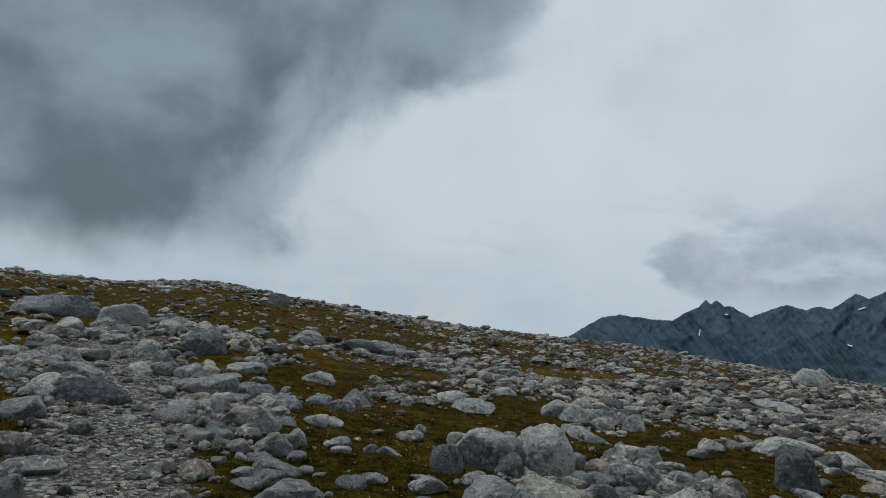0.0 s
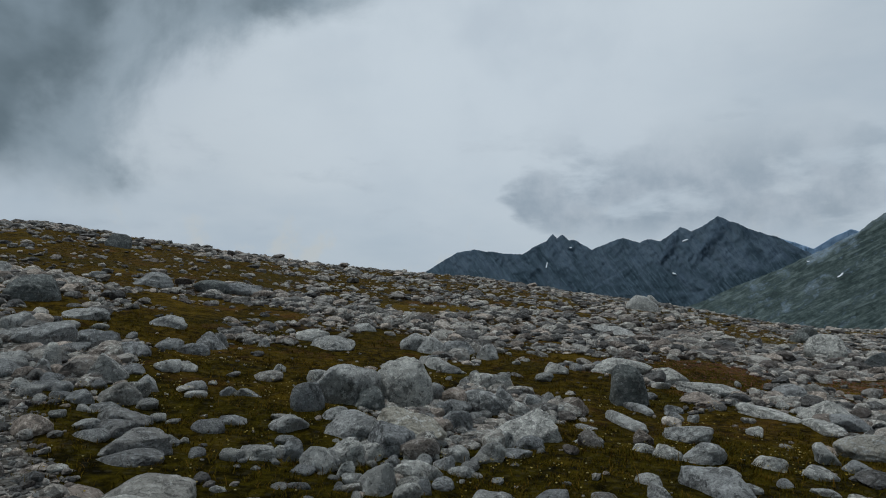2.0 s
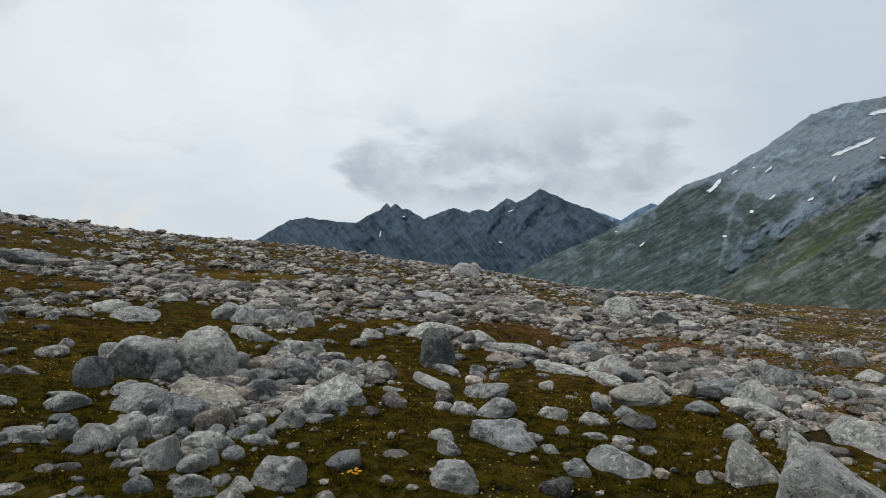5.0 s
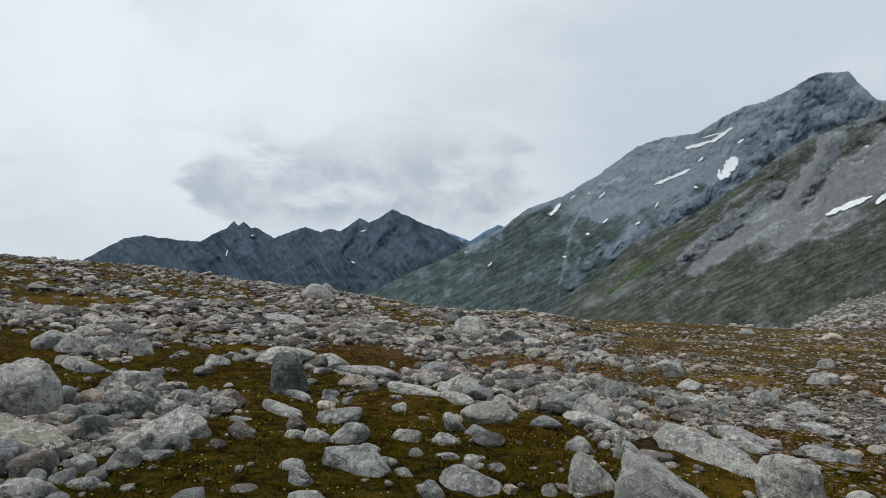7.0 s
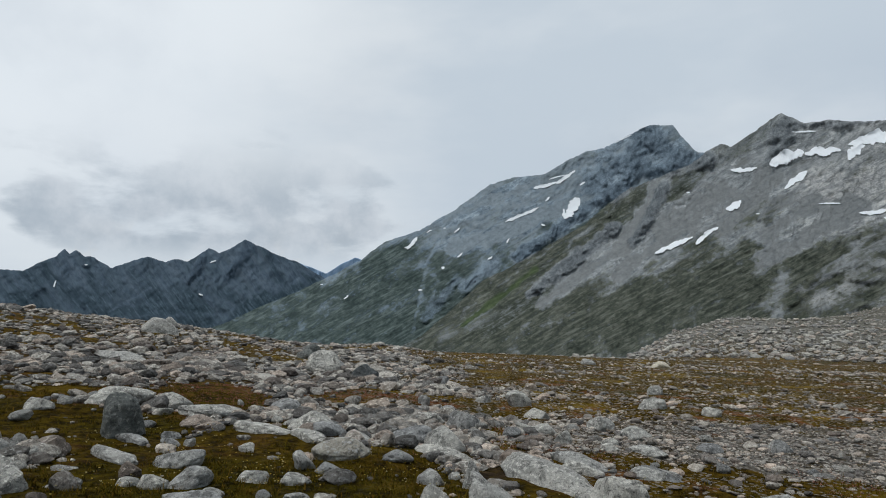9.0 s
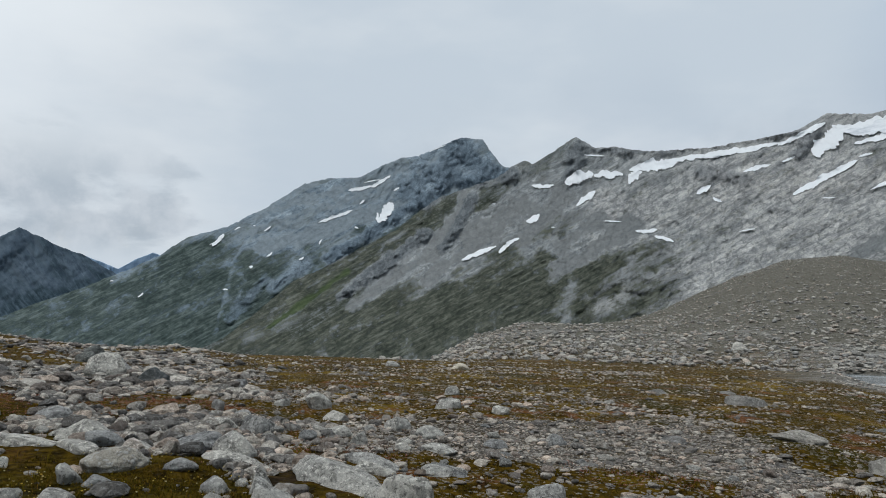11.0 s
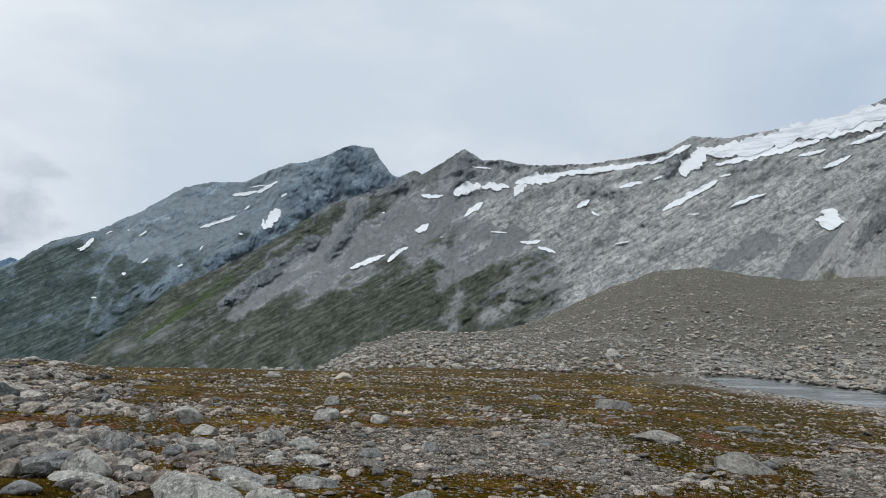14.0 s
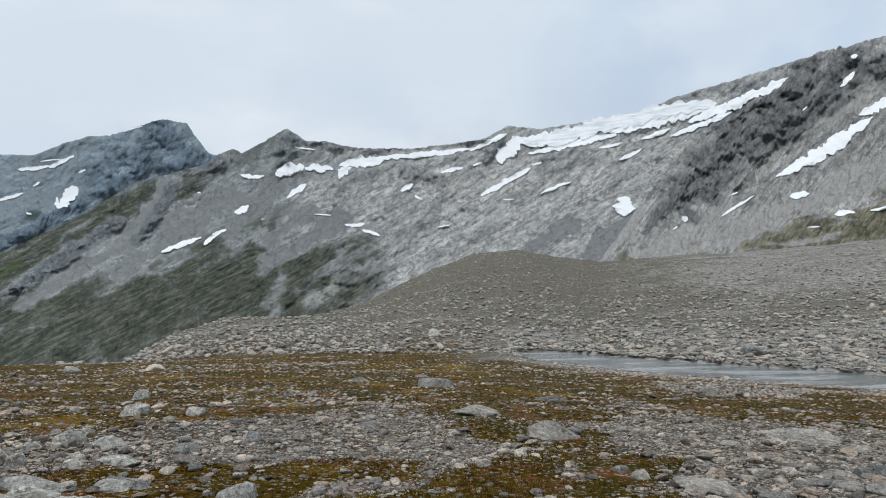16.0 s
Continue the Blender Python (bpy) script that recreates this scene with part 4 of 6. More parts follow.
def cover_spur(A, E, s):
    line = np.interp(A, [100, 104, 112, 116, 125, 140], [1.5, 3.2, 5.6, 7.6, 11.0, 14.0])
    low = 1 - ease(E + (lumps(A / 2, E, 33, 4) - 0.5) * 2.5, line - 0.5, line + 0.6)
    ledge = ease(lumps(A / 3.0, E * 1.6, 38, 4), 0.45, 0.58)
    return 0.75 * low * ledge * (1 - ease(E, 6.5, 8.5)), np.maximum(0.25, 0.9 * low * (1 - ledge)), 0.7 * (1 - low) * ease(lumps(s / 1.2, E / 3, 35, 4), 0.36, 0.58), 0 * A


# ---- snow: old fields lying in hollows of the mountains, and the hanging glacier ----
SNOW = []


def snowfield(massif, az, el, length, width, turn, seed, mat=None, name="snow_patch", label="small white patch of old snow on grey rock"):
    """Note a field of snow; sizes in degrees as seen from the standpoint. The relief under it is filled up smooth."""
    SNOW.append((massif, az, el, length, width, turn, seed, mat, name, label))
    dx, dy = 0.46 * length * math.cos(radians(turn)), 0.46 * length * math.sin(radians(turn))
    STREAKS["snow"].append((az - dx, el - dy, az + dx, el + dy, max(0.62 * width, 0.16), 1.0))


snowfield(slab_massif, 106.0, 14.55, 15.0, 1.15, 8.5, 900, ice_mat, "glacier", "hanging glacier of grey-white ice below the ridge")
snowfield(slab_massif, 100.2, 13.45, 5.0, 0.75, 3.0, 901, ice_mat, "glacier", "crevassed grey glacier tongue on rock slabs")
snowfield(slab_massif, 75.03, 10.56, 1.92, 0.34, 0, 1)
snowfield(slab_massif, 78.04, 11.18, 2.50, 0.81, 15, 2, label="broad white snowfield in a hollow of the rock")
snowfield(slab_massif, 80.47, 11.39, 2.40, 0.51, 0, 3, label="broad white snowfield in a hollow of the rock")
snowfield(slab_massif, 87.89, 9.86, 1.25, 0.40, 30, 4)
snowfield(slab_massif, 88.90, 9.00, 0.77, 0.21, -30, 5)
snowfield(slab_massif, 78.60, 9.47, 2.02, 0.44, 38, 6, label="broad white snowfield in a hollow of the rock")
snowfield(slab_massif, 74.21, 7.83, 1.30, 0.44, 30, 7)
snowfield(slab_massif, 83.46, 6.71, 1.73, 0.27, 3, 8)
snowfield(slab_massif, 84.84, 6.04, 1.64, 0.27, -18, 9)
snowfield(slab_massif, 91.80, 11.31, 2.02, 0.34, 12, 10)
snowfield(slab_massif, 94.04, 11.79, 0.92, 0.21, 20, 11)
snowfield(slab_massif, 91.08, 12.69, 1.92, 0.27, 0, 12)
snowfield(slab_massif, 106.81, 11.96, 2.02, 0.30, 22, 13)
snowfield(slab_massif, 106.18, 7.81, 1.64, 1.41, 80, 14, label="broad white snowfield in a hollow of the rock")
snowfield(slab_massif, 96.60, 8.73, 0.92, 0.09, 0, 15)
snowfield(slab_massif, 99.06, 11.63, 0.92, 0.14, 10, 16)
snowfield(slab_massif, 82.60, 11.10, 1.44, 0.61, 40, 17, label="broad white snowfield in a hollow of the rock")
snowfield(slab_massif, 108.84, 13.43, 2.40, 0.30, 15, 18, label="broad white snowfield in a hollow of the rock")
snowfield(slab_massif, 105.20, 12.80, 1.92, 0.24, 10, 19)
snowfield(slab_massif, 99.83, 13.65, 1.92, 0.34, 0, 20)
snowfield(slab_massif, 79.28, 12.98, 1.69, 0.12, -5, 21)
snowfield(slab_massif, 75.88, 7.08, 0.31, 0.07, 0, 22)
snowfield(slab_massif, 70.87, 9.07, 0.31, 0.09, 0, 23)
snowfield(slab_massif, 69.63, 4.89, 3.23, 0.40, 23, 24, label="broad white snowfield in a hollow of the rock")
snowfield(slab_massif, 72.13, 5.60, 2.16, 0.34, 37, 25, label="broad white snowfield in a hollow of the rock")
snowfield(slab_massif, 80.76, 7.54, 1.46, 0.12, -3, 26)
snowfield(slab_massif, 84.04, 11.97, 3.88, 0.81, 7, 27, label="broad white snowfield in a hollow of the rock")
snowfield(slab_massif, 89.13, 12.65, 9.18, 0.44, 5, 28, label="broad white snowfield in a hollow of the rock")
snowfield(slab_massif, 94.95, 13.55, 3.54, 0.34, 22, 29, label="broad white snowfield in a hollow of the rock")
snowfield(slab_massif, 96.39, 10.21, 4.86, 0.44, 27, 30, label="broad white snowfield in a hollow of the rock")
snowfield(slab_massif, 100.60, 9.60, 2.91, 0.27, 19, 31, label="broad white snowfield in a hollow of the rock")
snowfield(slab_massif, 96.80, 12.86, 2.86, 1.14, 41, 32, label="broad white snowfield in a hollow of the rock")
snowfield(slab_massif, 101.86, 14.10, 9.93, 0.74, 7, 33, label="broad white snowfield in a hollow of the rock")
snowfield(slab_massif, 109.32, 14.57, 8.77, 0.81, 9, 34, label="broad white snowfield in a hollow of the rock")
snowfield(slab_massif, 115.78, 15.48, 9.16, 0.74, 17, 35, label="broad white snowfield in a hollow of the rock")
snowfield(slab_massif, 102.06, 13.10, 7.55, 0.51, 9, 36, label="broad white snowfield in a hollow of the rock")
snowfield(slab_massif, 112.34, 13.85, 5.02, 0.40, 17, 37, label="broad white snowfield in a hollow of the rock")
snowfield(slab_massif, 91.01, 6.56, 1.17, 0.09, 9, 38)
snowfield(spur_massif, 124.37, 13.63, 2.50, 0.61, 22, 39, label="broad white snowfield in a hollow of the rock")
snowfield(spur_massif, 122.66, 15.78, 1.35, 0.37, 42, 40)
snowfield(spur_massif, 123.17, 17.30, 0.46, 0.28, 0, 41)
snowfield(spur_massif, 119.11, 7.84, 1.35, 0.44, 5, 42)
snowfield(spur_massif, 110.89, 6.52, 0.46, 0.38, 60, 43)
snowfield(spur_massif, 110.09, 5.83, 0.46, 0.09, 30, 44)
snowfield(spur_massif, 119.80, 14.17, 0.46, 0.09, 40, 45)
snowfield(spur_massif, 121.97, 6.27, 1.35, 0.34, 3, 46)
snowfield(spur_massif, 124.11, 6.38, 1.15, 0.19, 10, 47)
snowfield(spur_massif, 119.93, 5.37, 0.85, 0.09, 0, 48)
snowfield(spur_massif, 114.60, 8.29, 0.54, 0.09, 20, 49)
snowfield(spur_massif, 120.88, 11.05, 7.49, 0.88, 29, 50, label="broad white snowfield in a hollow of the rock")
snowfield(spur_massif, 114.76, 7.31, 3.02, 0.20, 31, 51)
snowfield(big_massif, 61.48, 8.18, 2.02, 0.81, 60, 52, label="broad white snowfield in a hollow of the rock")
snowfield(big_massif, 62.02, 8.57, 0.96, 0.47, 70, 53)
snowfield(big_massif, 48.00, 5.37, 1.35, 0.30, 50, 54)
snowfield(big_massif, 51.84, 6.45, 0.69, 0.14, 40, 55)
snowfield(big_massif, 56.17, 5.54, 0.50, 0.12, 60, 56)
snowfield(big_massif, 54.66, 4.09, 0.46, 0.14, 30, 57)
snowfield(big_massif, 52.07, 4.35, 0.58, 0.14, 40, 58)
snowfield(big_massif, 50.64, 3.30, 0.31, 0.21, 0, 59)
snowfield(big_massif, 48.72, 1.39, 0.38, 0.14, 0, 60)
snowfield(big_massif, 42.48, 0.79, 0.50, 0.14, 40, 61)
snowfield(big_massif, 40.42, 1.84, 0.23, 0.09, 0, 62)
snowfield(big_massif, 59.17, 6.83, 0.38, 0.12, -20, 63)
snowfield(big_massif, 59.56, 8.99, 0.58, 0.14, 40, 64)
snowfield(big_massif, 62.49, 10.19, 0.54, 0.14, 30, 65)
snowfield(big_massif, 50.79, 6.65, 0.23, 0.09, 0, 66)
snowfield(big_massif, 49.45, 6.37, 0.54, 0.09, 30, 67)
snowfield(big_massif, 60.90, 7.84, 0.62, 0.24, 80, 68)
snowfield(big_massif, 57.39, 7.72, 3.11, 0.27, 22, 69, label="broad white snowfield in a hollow of the rock")
snowfield(big_massif, 59.39, 10.15, 2.08, 0.24, 13, 70)
snowfield(big_massif, 61.12, 10.78, 1.92, 0.27, 32, 71)
snowfield(big_massif, 65.90, 13.67, 1.57, 0.09, 22, 72)
snowfield(big_massif, 50.50, -2.42, 1.01, 0.12, 18, 73)
snowfield(big_massif, 71.07, 11.04, 1.16, 0.12, 8, 74)
snowfield(big_massif, 60.38, 10.80, 1.38, 0.09, 13, 75)
snowfield(big_massif, 47.64, 5.08, 0.62, 0.09, 22, 76)
snowfield(far_massif, 20.69, 1.71, 0.54, 0.12, 75, 77)
snowfield(far_massif, 30.89, 0.97, 0.35, 0.09, -20, 78)
snowfield(far_massif, 22.68, 3.17, 0.27, 0.09, 0, 79)
snowfield(far_massif, 31.75, 3.64, 0.54, 0.09, 20, 80)


for massif, name, mat, cover, az0, az1, label in (
    (far_massif, "far_mountain_range", range_mat, cover_far, 5, 52, "dark jagged mountain range across the valley, blue-grey with painted haze"),
    (blue_massif, "distant_mountain", haze_mat, cover_far, 35, 50, "mountain far behind the valley's end, pale blue with painted haze"),
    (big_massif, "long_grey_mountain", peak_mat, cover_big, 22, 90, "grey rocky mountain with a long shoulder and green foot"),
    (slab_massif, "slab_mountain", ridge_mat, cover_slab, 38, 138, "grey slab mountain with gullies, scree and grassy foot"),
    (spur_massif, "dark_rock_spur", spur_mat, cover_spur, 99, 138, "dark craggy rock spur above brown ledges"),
):
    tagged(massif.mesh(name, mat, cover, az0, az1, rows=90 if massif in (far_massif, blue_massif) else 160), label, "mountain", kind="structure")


# ---- rocks ----
def ball(level):
    bm = bmesh.new()
    bmesh.ops.create_icosphere(bm, subdivisions=level, radius=1.0)
    v = np.array([p.co[:] for p in bm.verts])
    f = np.array([[p.index for p in q.verts] for q in bm.faces])
    bm.free()
    return v, f


BALLS = {k: ball(k) for k in (1, 2, 3, 4, 5)}


def rock_shape(level, rng, cuts=8, worn=0.07):
    """A weathered block: broken faces with rounded edges, filling the box -1..1 in x and y, 0..1 in z."""
    v = BALLS[level][0].copy()
    power = rng.uniform(2.0, 3.0)
    v /= (np.abs(v) ** power).sum(1)[:, None] ** (1 / power)
    a, b = rng.uniform(-0.5, 0.5, 2)
    v = v @ np.array([[math.cos(a), -math.sin(a), 0], [math.sin(a), math.cos(a), 0], [0, 0, 1]]) @ np.array([[math.cos(b), 0, math.sin(b)], [0, 1, 0], [-math.sin(b), 0, math.cos(b)]])
    soft = rng.uniform(0.03, 0.10)
    for k in range(cuts):
        d = rng.normal(size=3)
        d[2] = abs(d[2]) * 0.9 if k % 2 else d[2]
        d /= np.linalg.norm(d)
        h = (v @ d - rng.uniform(0.55, 0.9)) / soft
        v -= (soft * np.log1p(np.exp(np.minimum(h, 30))))[:, None] * d * 0.9
    off = rng.uniform(0, 90)
    v *= (1 + worn * 1.4 * np.array([noise.noise(Vector(p) * 1.5 + Vector((off, 0, 0))) for p in v]))[:, None]
    if level >= 3:
        v *= (1 + 0.055 * np.array([noise.noise(Vector(p) * 4.0 + Vector((off, 5, 0))) for p in v]))[:, None]
    if level >= 4:
        v *= (1 + 0.026 * np.array([noise.fractal(Vector(p) * 7.0 + Vector((off, 9, 0)), 0.8, 2.0, 3) for p in v]))[:, None]
    lo, hi = v.min(0), v.max(0)
    v = (v - lo) / (hi - lo)
    return np.stack([v[:, 0] * 2 - 1, v[:, 1] * 2 - 1, v[:, 2]], 1)


def boulder(bearing, distance, width, depth, height, wedge=0.0, turn=0.0, mat=None, label="grey granite boulder lying in the turf", seed=0, lift=0.0, sink=0.43, cuts=None):
    """One boulder, at a bearing and distance from the first standpoint. wedge: how far its back falls off to one side."""
    rng = np.random.default_rng(seed)
    a = radians(bearing)
    x, y = distance * math.sin(a), distance * math.cos(a)
    full = height / (1 - sink)
    level = 5 if width / distance > 0.05 else 4 if width / distance > 0.022 else 3
    v = rock_shape(level, rng, cuts or 7 + seed % 5)
    v[:, 2] *= 1 - 0.85 * wedge * v[:, 0]
    v[:, 2] /= v[:, 2].max()
    v = v * np.array([width * 0.53, depth * 0.53, full]) - np.array([0, 0, full * sink])
    small = label == SMALL
    name = "rock" if small else "boulder"
    ob = new(name, mesh_from(name, v, BALLS[level][1], mat or granite))
    ob.matrix_world = pose(x, y, float(ground_z(x, y)) + lift, 0, 0, turn - bearing)
    return tagged(ob, label, name, "loose rocks near the standpoint" if small else "boulders on the slope")


SMALL = "small grey granite rock beside larger boulders"
DIPPING = "long grey granite boulder dipping into the turf"
FLAT = "flat grey granite slab sunk in the turf"
DARK = "dark grey-green boulder standing in the rubble"
SLAB = "long pale granite slab lying tilted in the turf"
TAN = "warm tan granite boulder among grey rocks"
boulder(3.60, 7.90, 0.84, 0.59, 0.36, label="flat-topped granite boulder propped on smaller rocks", lift=0.09, seed=100, cuts=5)
boulder(0.58, 7.36, 0.35, 0.26, 0.29, seed=101)
boulder(8.54, 7.97, 0.65, 0.49, 0.53, label="large rounded grey granite boulder in the heap", seed=102, cuts=2)
boulder(1.59, 9.03, 0.33, 0.25, 0.17, seed=103)
boulder(9.09, 6.41, 0.68, 0.51, 0.28, wedge=0.3, mat=tan_rock, label=TAN, seed=104)
boulder(4.38, 6.45, 0.56, 0.42, 0.21, seed=105, cuts=5)
boulder(7.46, 5.90, 0.40, 0.30, 0.26, seed=106, cuts=5)
boulder(5.64, 7.57, 0.32, 0.24, 0.23, mat=dark_rock, label=DARK, seed=107, cuts=5)
boulder(2.81, 6.99, 0.27, 0.20, 0.11, label=SMALL, seed=108)
boulder(3.72, 5.62, 0.29, 0.22, 0.20, seed=109)
boulder(5.71, 5.70, 0.23, 0.18, 0.12, label=SMALL, seed=110)
boulder(6.25, 4.92, 0.28, 0.21, 0.21, label=SMALL, seed=111)
boulder(1.61, 5.40, 0.30, 0.22, 0.18, seed=112)
boulder(-0.57, 5.65, 0.16, 0.12, 0.18, label=SMALL, seed=113)
boulder(-1.53, 5.71, 0.13, 0.10, 0.09, label=SMALL, seed=114)
boulder(-3.34, 5.66, 0.29, 0.22, 0.09, label=FLAT, seed=115)
boulder(-0.89, 6.59, 0.36, 0.27, 0.13, label=FLAT, seed=116)
boulder(18.52, 7.12, 0.77, 0.58, 0.28, wedge=-0.2, seed=117)
boulder(15.12, 8.14, 0.64, 0.48, 0.24, seed=118, cuts=5)
boulder(15.88, 9.13, 0.57, 0.43, 0.21, seed=119)
boulder(11.10, 8.25, 0.24, 0.18, 0.21, label=SMALL, seed=120)
boulder(11.89, 7.49, 0.25, 0.19, 0.16, label=SMALL, seed=121)
boulder(13.05, 7.11, 0.30, 0.23, 0.18, seed=122)
boulder(17.98, 8.08, 0.31, 0.23, 0.14, seed=123)
boulder(15.70, 6.04, 0.28, 0.21, 0.15, seed=124)
boulder(16.89, 6.58, 0.19, 0.14, 0.15, label=SMALL, seed=125)
boulder(18.97, 6.71, 0.29, 0.21, 0.12, seed=126)
boulder(17.87, 6.28, 0.29, 0.22, 0.07, label=FLAT, seed=127)
boulder(9.20, 5.72, 0.15, 0.11, 0.11, label=SMALL, seed=128)
boulder(9.28, 5.32, 0.30, 0.22, 0.10, label=FLAT, seed=129)
boulder(10.18, 5.52, 0.13, 0.10, 0.08, label=SMALL, seed=130)
boulder(11.87, 5.49, 0.17, 0.12, 0.09, label=SMALL, seed=131)
boulder(10.91, 5.25, 0.16, 0.12, 0.09, label=SMALL, seed=132)
boulder(12.91, 5.77, 0.21, 0.16, 0.12, label=SMALL, seed=133)
boulder(13.28, 5.43, 0.21, 0.16, 0.07, label=SMALL, seed=134)
boulder(11.77, 5.02, 0.16, 0.12, 0.08, label=SMALL, seed=135)
boulder(10.16, 4.87, 0.11, 0.08, 0.10, label=SMALL, seed=136)
boulder(7.56, 5.43, 0.09, 0.07, 0.12, label=SMALL, seed=137)
boulder(8.76, 4.76, 0.19, 0.14, 0.11, label=SMALL, seed=138)
boulder(3.69, 5.26, 0.14, 0.10, 0.10, label=SMALL, seed=139)
boulder(4.23, 5.06, 0.15, 0.11, 0.07, label=SMALL, seed=140)
boulder(15.66, 4.54, 0.35, 0.27, 0.18, seed=141)
boulder(5.06, 4.45, 0.17, 0.13, 0.09, label=SMALL, seed=142)
boulder(9.28, 4.36, 0.25, 0.19, 0.12, label=SMALL, seed=143)
boulder(12.76, 4.44, 0.16, 0.12, 0.07, label=SMALL, seed=144)
boulder(11.17, 4.50, 0.12, 0.09, 0.07, label=SMALL, seed=145)
boulder(20.63, 8.49, 0.25, 0.19, 0.20, label=SMALL, seed=146)
boulder(22.32, 8.86, 0.26, 0.20, 0.10, label=SMALL, seed=147)
boulder(21.58, 8.29, 0.18, 0.13, 0.13, label=SMALL, seed=148)
boulder(23.77, 7.21, 0.31, 0.23, 0.09, label=FLAT, seed=149)
boulder(23.74, 7.83, 0.25, 0.18, 0.05, wedge=0.4, label=SMALL, seed=150)
boulder(27.15, 9.75, 0.55, 0.42, 0.54, mat=dark_rock, label=DARK, seed=151)
boulder(31.50, 7.95, 0.51, 0.38, 0.16, wedge=-0.2, label=FLAT, seed=152)
boulder(32.56, 6.86, 0.41, 0.31, 0.18, seed=153)
boulder(30.06, 6.83, 0.29, 0.22, 0.12, wedge=0.3, label=DIPPING, seed=154)
boulder(28.11, 7.07, 0.21, 0.16, 0.08, label=SMALL, seed=155)
boulder(28.42, 5.73, 0.21, 0.16, 0.09, label=SMALL, seed=156)
boulder(29.23, 5.34, 0.19, 0.14, 0.12, label=SMALL, seed=157)
boulder(29.94, 4.72, 0.35, 0.26, 0.17, seed=158)
boulder(31.97, 9.16, 0.14, 0.11, 0.10, label=SMALL, seed=159)
boulder(30.53, 9.60, 0.24, 0.18, 0.09, label=SMALL, seed=160)
boulder(33.22, 11.41, 0.95, 0.59, 0.14, label=FLAT, seed=161)
boulder(38.80, 12.49, 0.58, 0.43, 0.20, label=FLAT, seed=162)
boulder(41.34, 10.33, 0.78, 0.58, 0.26, label=FLAT, seed=163)
boulder(42.79, 9.85, 0.47, 0.35, 0.18, wedge=0.3, label=DIPPING, seed=164)
boulder(44.00, 8.34, 0.69, 0.51, 0.21, mat=tan_rock, label=TAN, seed=165)
boulder(41.07, 7.69, 0.24, 0.18, 0.20, label=SMALL, seed=166)
boulder(40.64, 6.87, 0.29, 0.22, 0.11, wedge=0.3, label=DIPPING, seed=167)
boulder(43.00, 7.46, 0.26, 0.19, 0.11, label=SMALL, seed=168)
boulder(37.23, 6.87, 0.30, 0.23, 0.12, seed=169)
boulder(39.92, 5.34, 0.20, 0.15, 0.10, label=SMALL, seed=170)
boulder(34.31, 6.47, 0.22, 0.17, 0.07, label=SMALL, seed=171)
boulder(49.22, 9.57, 0.68, 0.51, 0.18, label=FLAT, seed=172)
boulder(48.44, 8.16, 0.38, 0.29, 0.10, label=FLAT, seed=173)
boulder(45.54, 9.36, 0.36, 0.27, 0.13, wedge=0.4, label=DIPPING, seed=174)
boulder(41.29, 21.91, 1.06, 0.66, 0.67, seed=175)
boulder(39.71, 29.63, 0.74, 0.56, 0.40, mat=dark_rock, label=DARK, seed=176)
boulder(44.69, 19.54, 0.82, 0.51, 0.46, mat=dark_rock, label=DARK, seed=177)
boulder(26.57, 12.11, 1.00, 0.62, 0.25, label=FLAT, seed=178)
boulder(30.28, 12.01, 0.60, 0.45, 0.22, seed=179)
boulder(-11.95, 4.67, 0.63, 0.48, 0.18, mat=grey_rock, wedge=-0.3, label=FLAT, seed=180)
boulder(-12.53, 4.39, 0.63, 0.47, 0.16, label=FLAT, seed=181)
boulder(-12.90, 5.52, 0.48, 0.36, 0.09, mat=grey_rock, label=FLAT, seed=182)
boulder(-12.54, 5.81, 0.56, 0.42, 0.17, mat=grey_rock, label=FLAT, seed=183)
boulder(-13.65, 6.26, 0.32, 0.24, 0.13, mat=grey_rock, seed=184)
boulder(-13.12, 6.69, 0.45, 0.33, 0.14, mat=grey_rock, label=FLAT, seed=185)
boulder(-13.52, 7.50, 0.41, 0.30, 0.20, mat=grey_rock, seed=186)
boulder(-14.52, 8.54, 0.46, 0.35, 0.28, seed=187)
boulder(-12.92, 9.84, 0.50, 0.38, 0.16, label=FLAT, seed=188)
boulder(-6.92, 11.13, 0.58, 0.44, 0.27, wedge=0.2, seed=189)
boulder(-10.10, 10.54, 0.39, 0.30, 0.13, label=FLAT, seed=190)
boulder(-8.33, 10.27, 0.43, 0.32, 0.14, label=FLAT, seed=191)
boulder(-10.22, 12.93, 0.61, 0.46, 0.18, label=FLAT, seed=192)
boulder(0.99, 12.83, 0.59, 0.44, 0.21, label=FLAT, seed=193)
boulder(2.58, 12.10, 0.78, 0.58, 0.21, label=FLAT, seed=194)
boulder(-11.73, 8.10, 0.25, 0.19, 0.16, label=SMALL, seed=195)
boulder(-8.13, 8.21, 0.25, 0.19, 0.11, label=SMALL, seed=196)
boulder(-8.10, 7.80, 0.23, 0.17, 0.07, label=SMALL, seed=197)
boulder(-5.58, 8.05, 0.20, 0.15, 0.09, label=SMALL, seed=198)
boulder(-4.16, 7.94, 0.30, 0.22, 0.08, wedge=0.4, label=DIPPING, seed=199)
boulder(-5.25, 6.77, 0.25, 0.18, 0.06, wedge=0.3, label=SMALL, seed=200)
boulder(-10.22, 8.95, 0.30, 0.22, 0.11, seed=201)
boulder(-8.83, 9.02, 0.26, 0.20, 0.11, label=SMALL, seed=202)
boulder(-1.70, 9.56, 0.18, 0.13, 0.09, label=SMALL, seed=203)
boulder(-4.14, 4.54, 0.25, 0.19, 0.04, label=SMALL, seed=204)
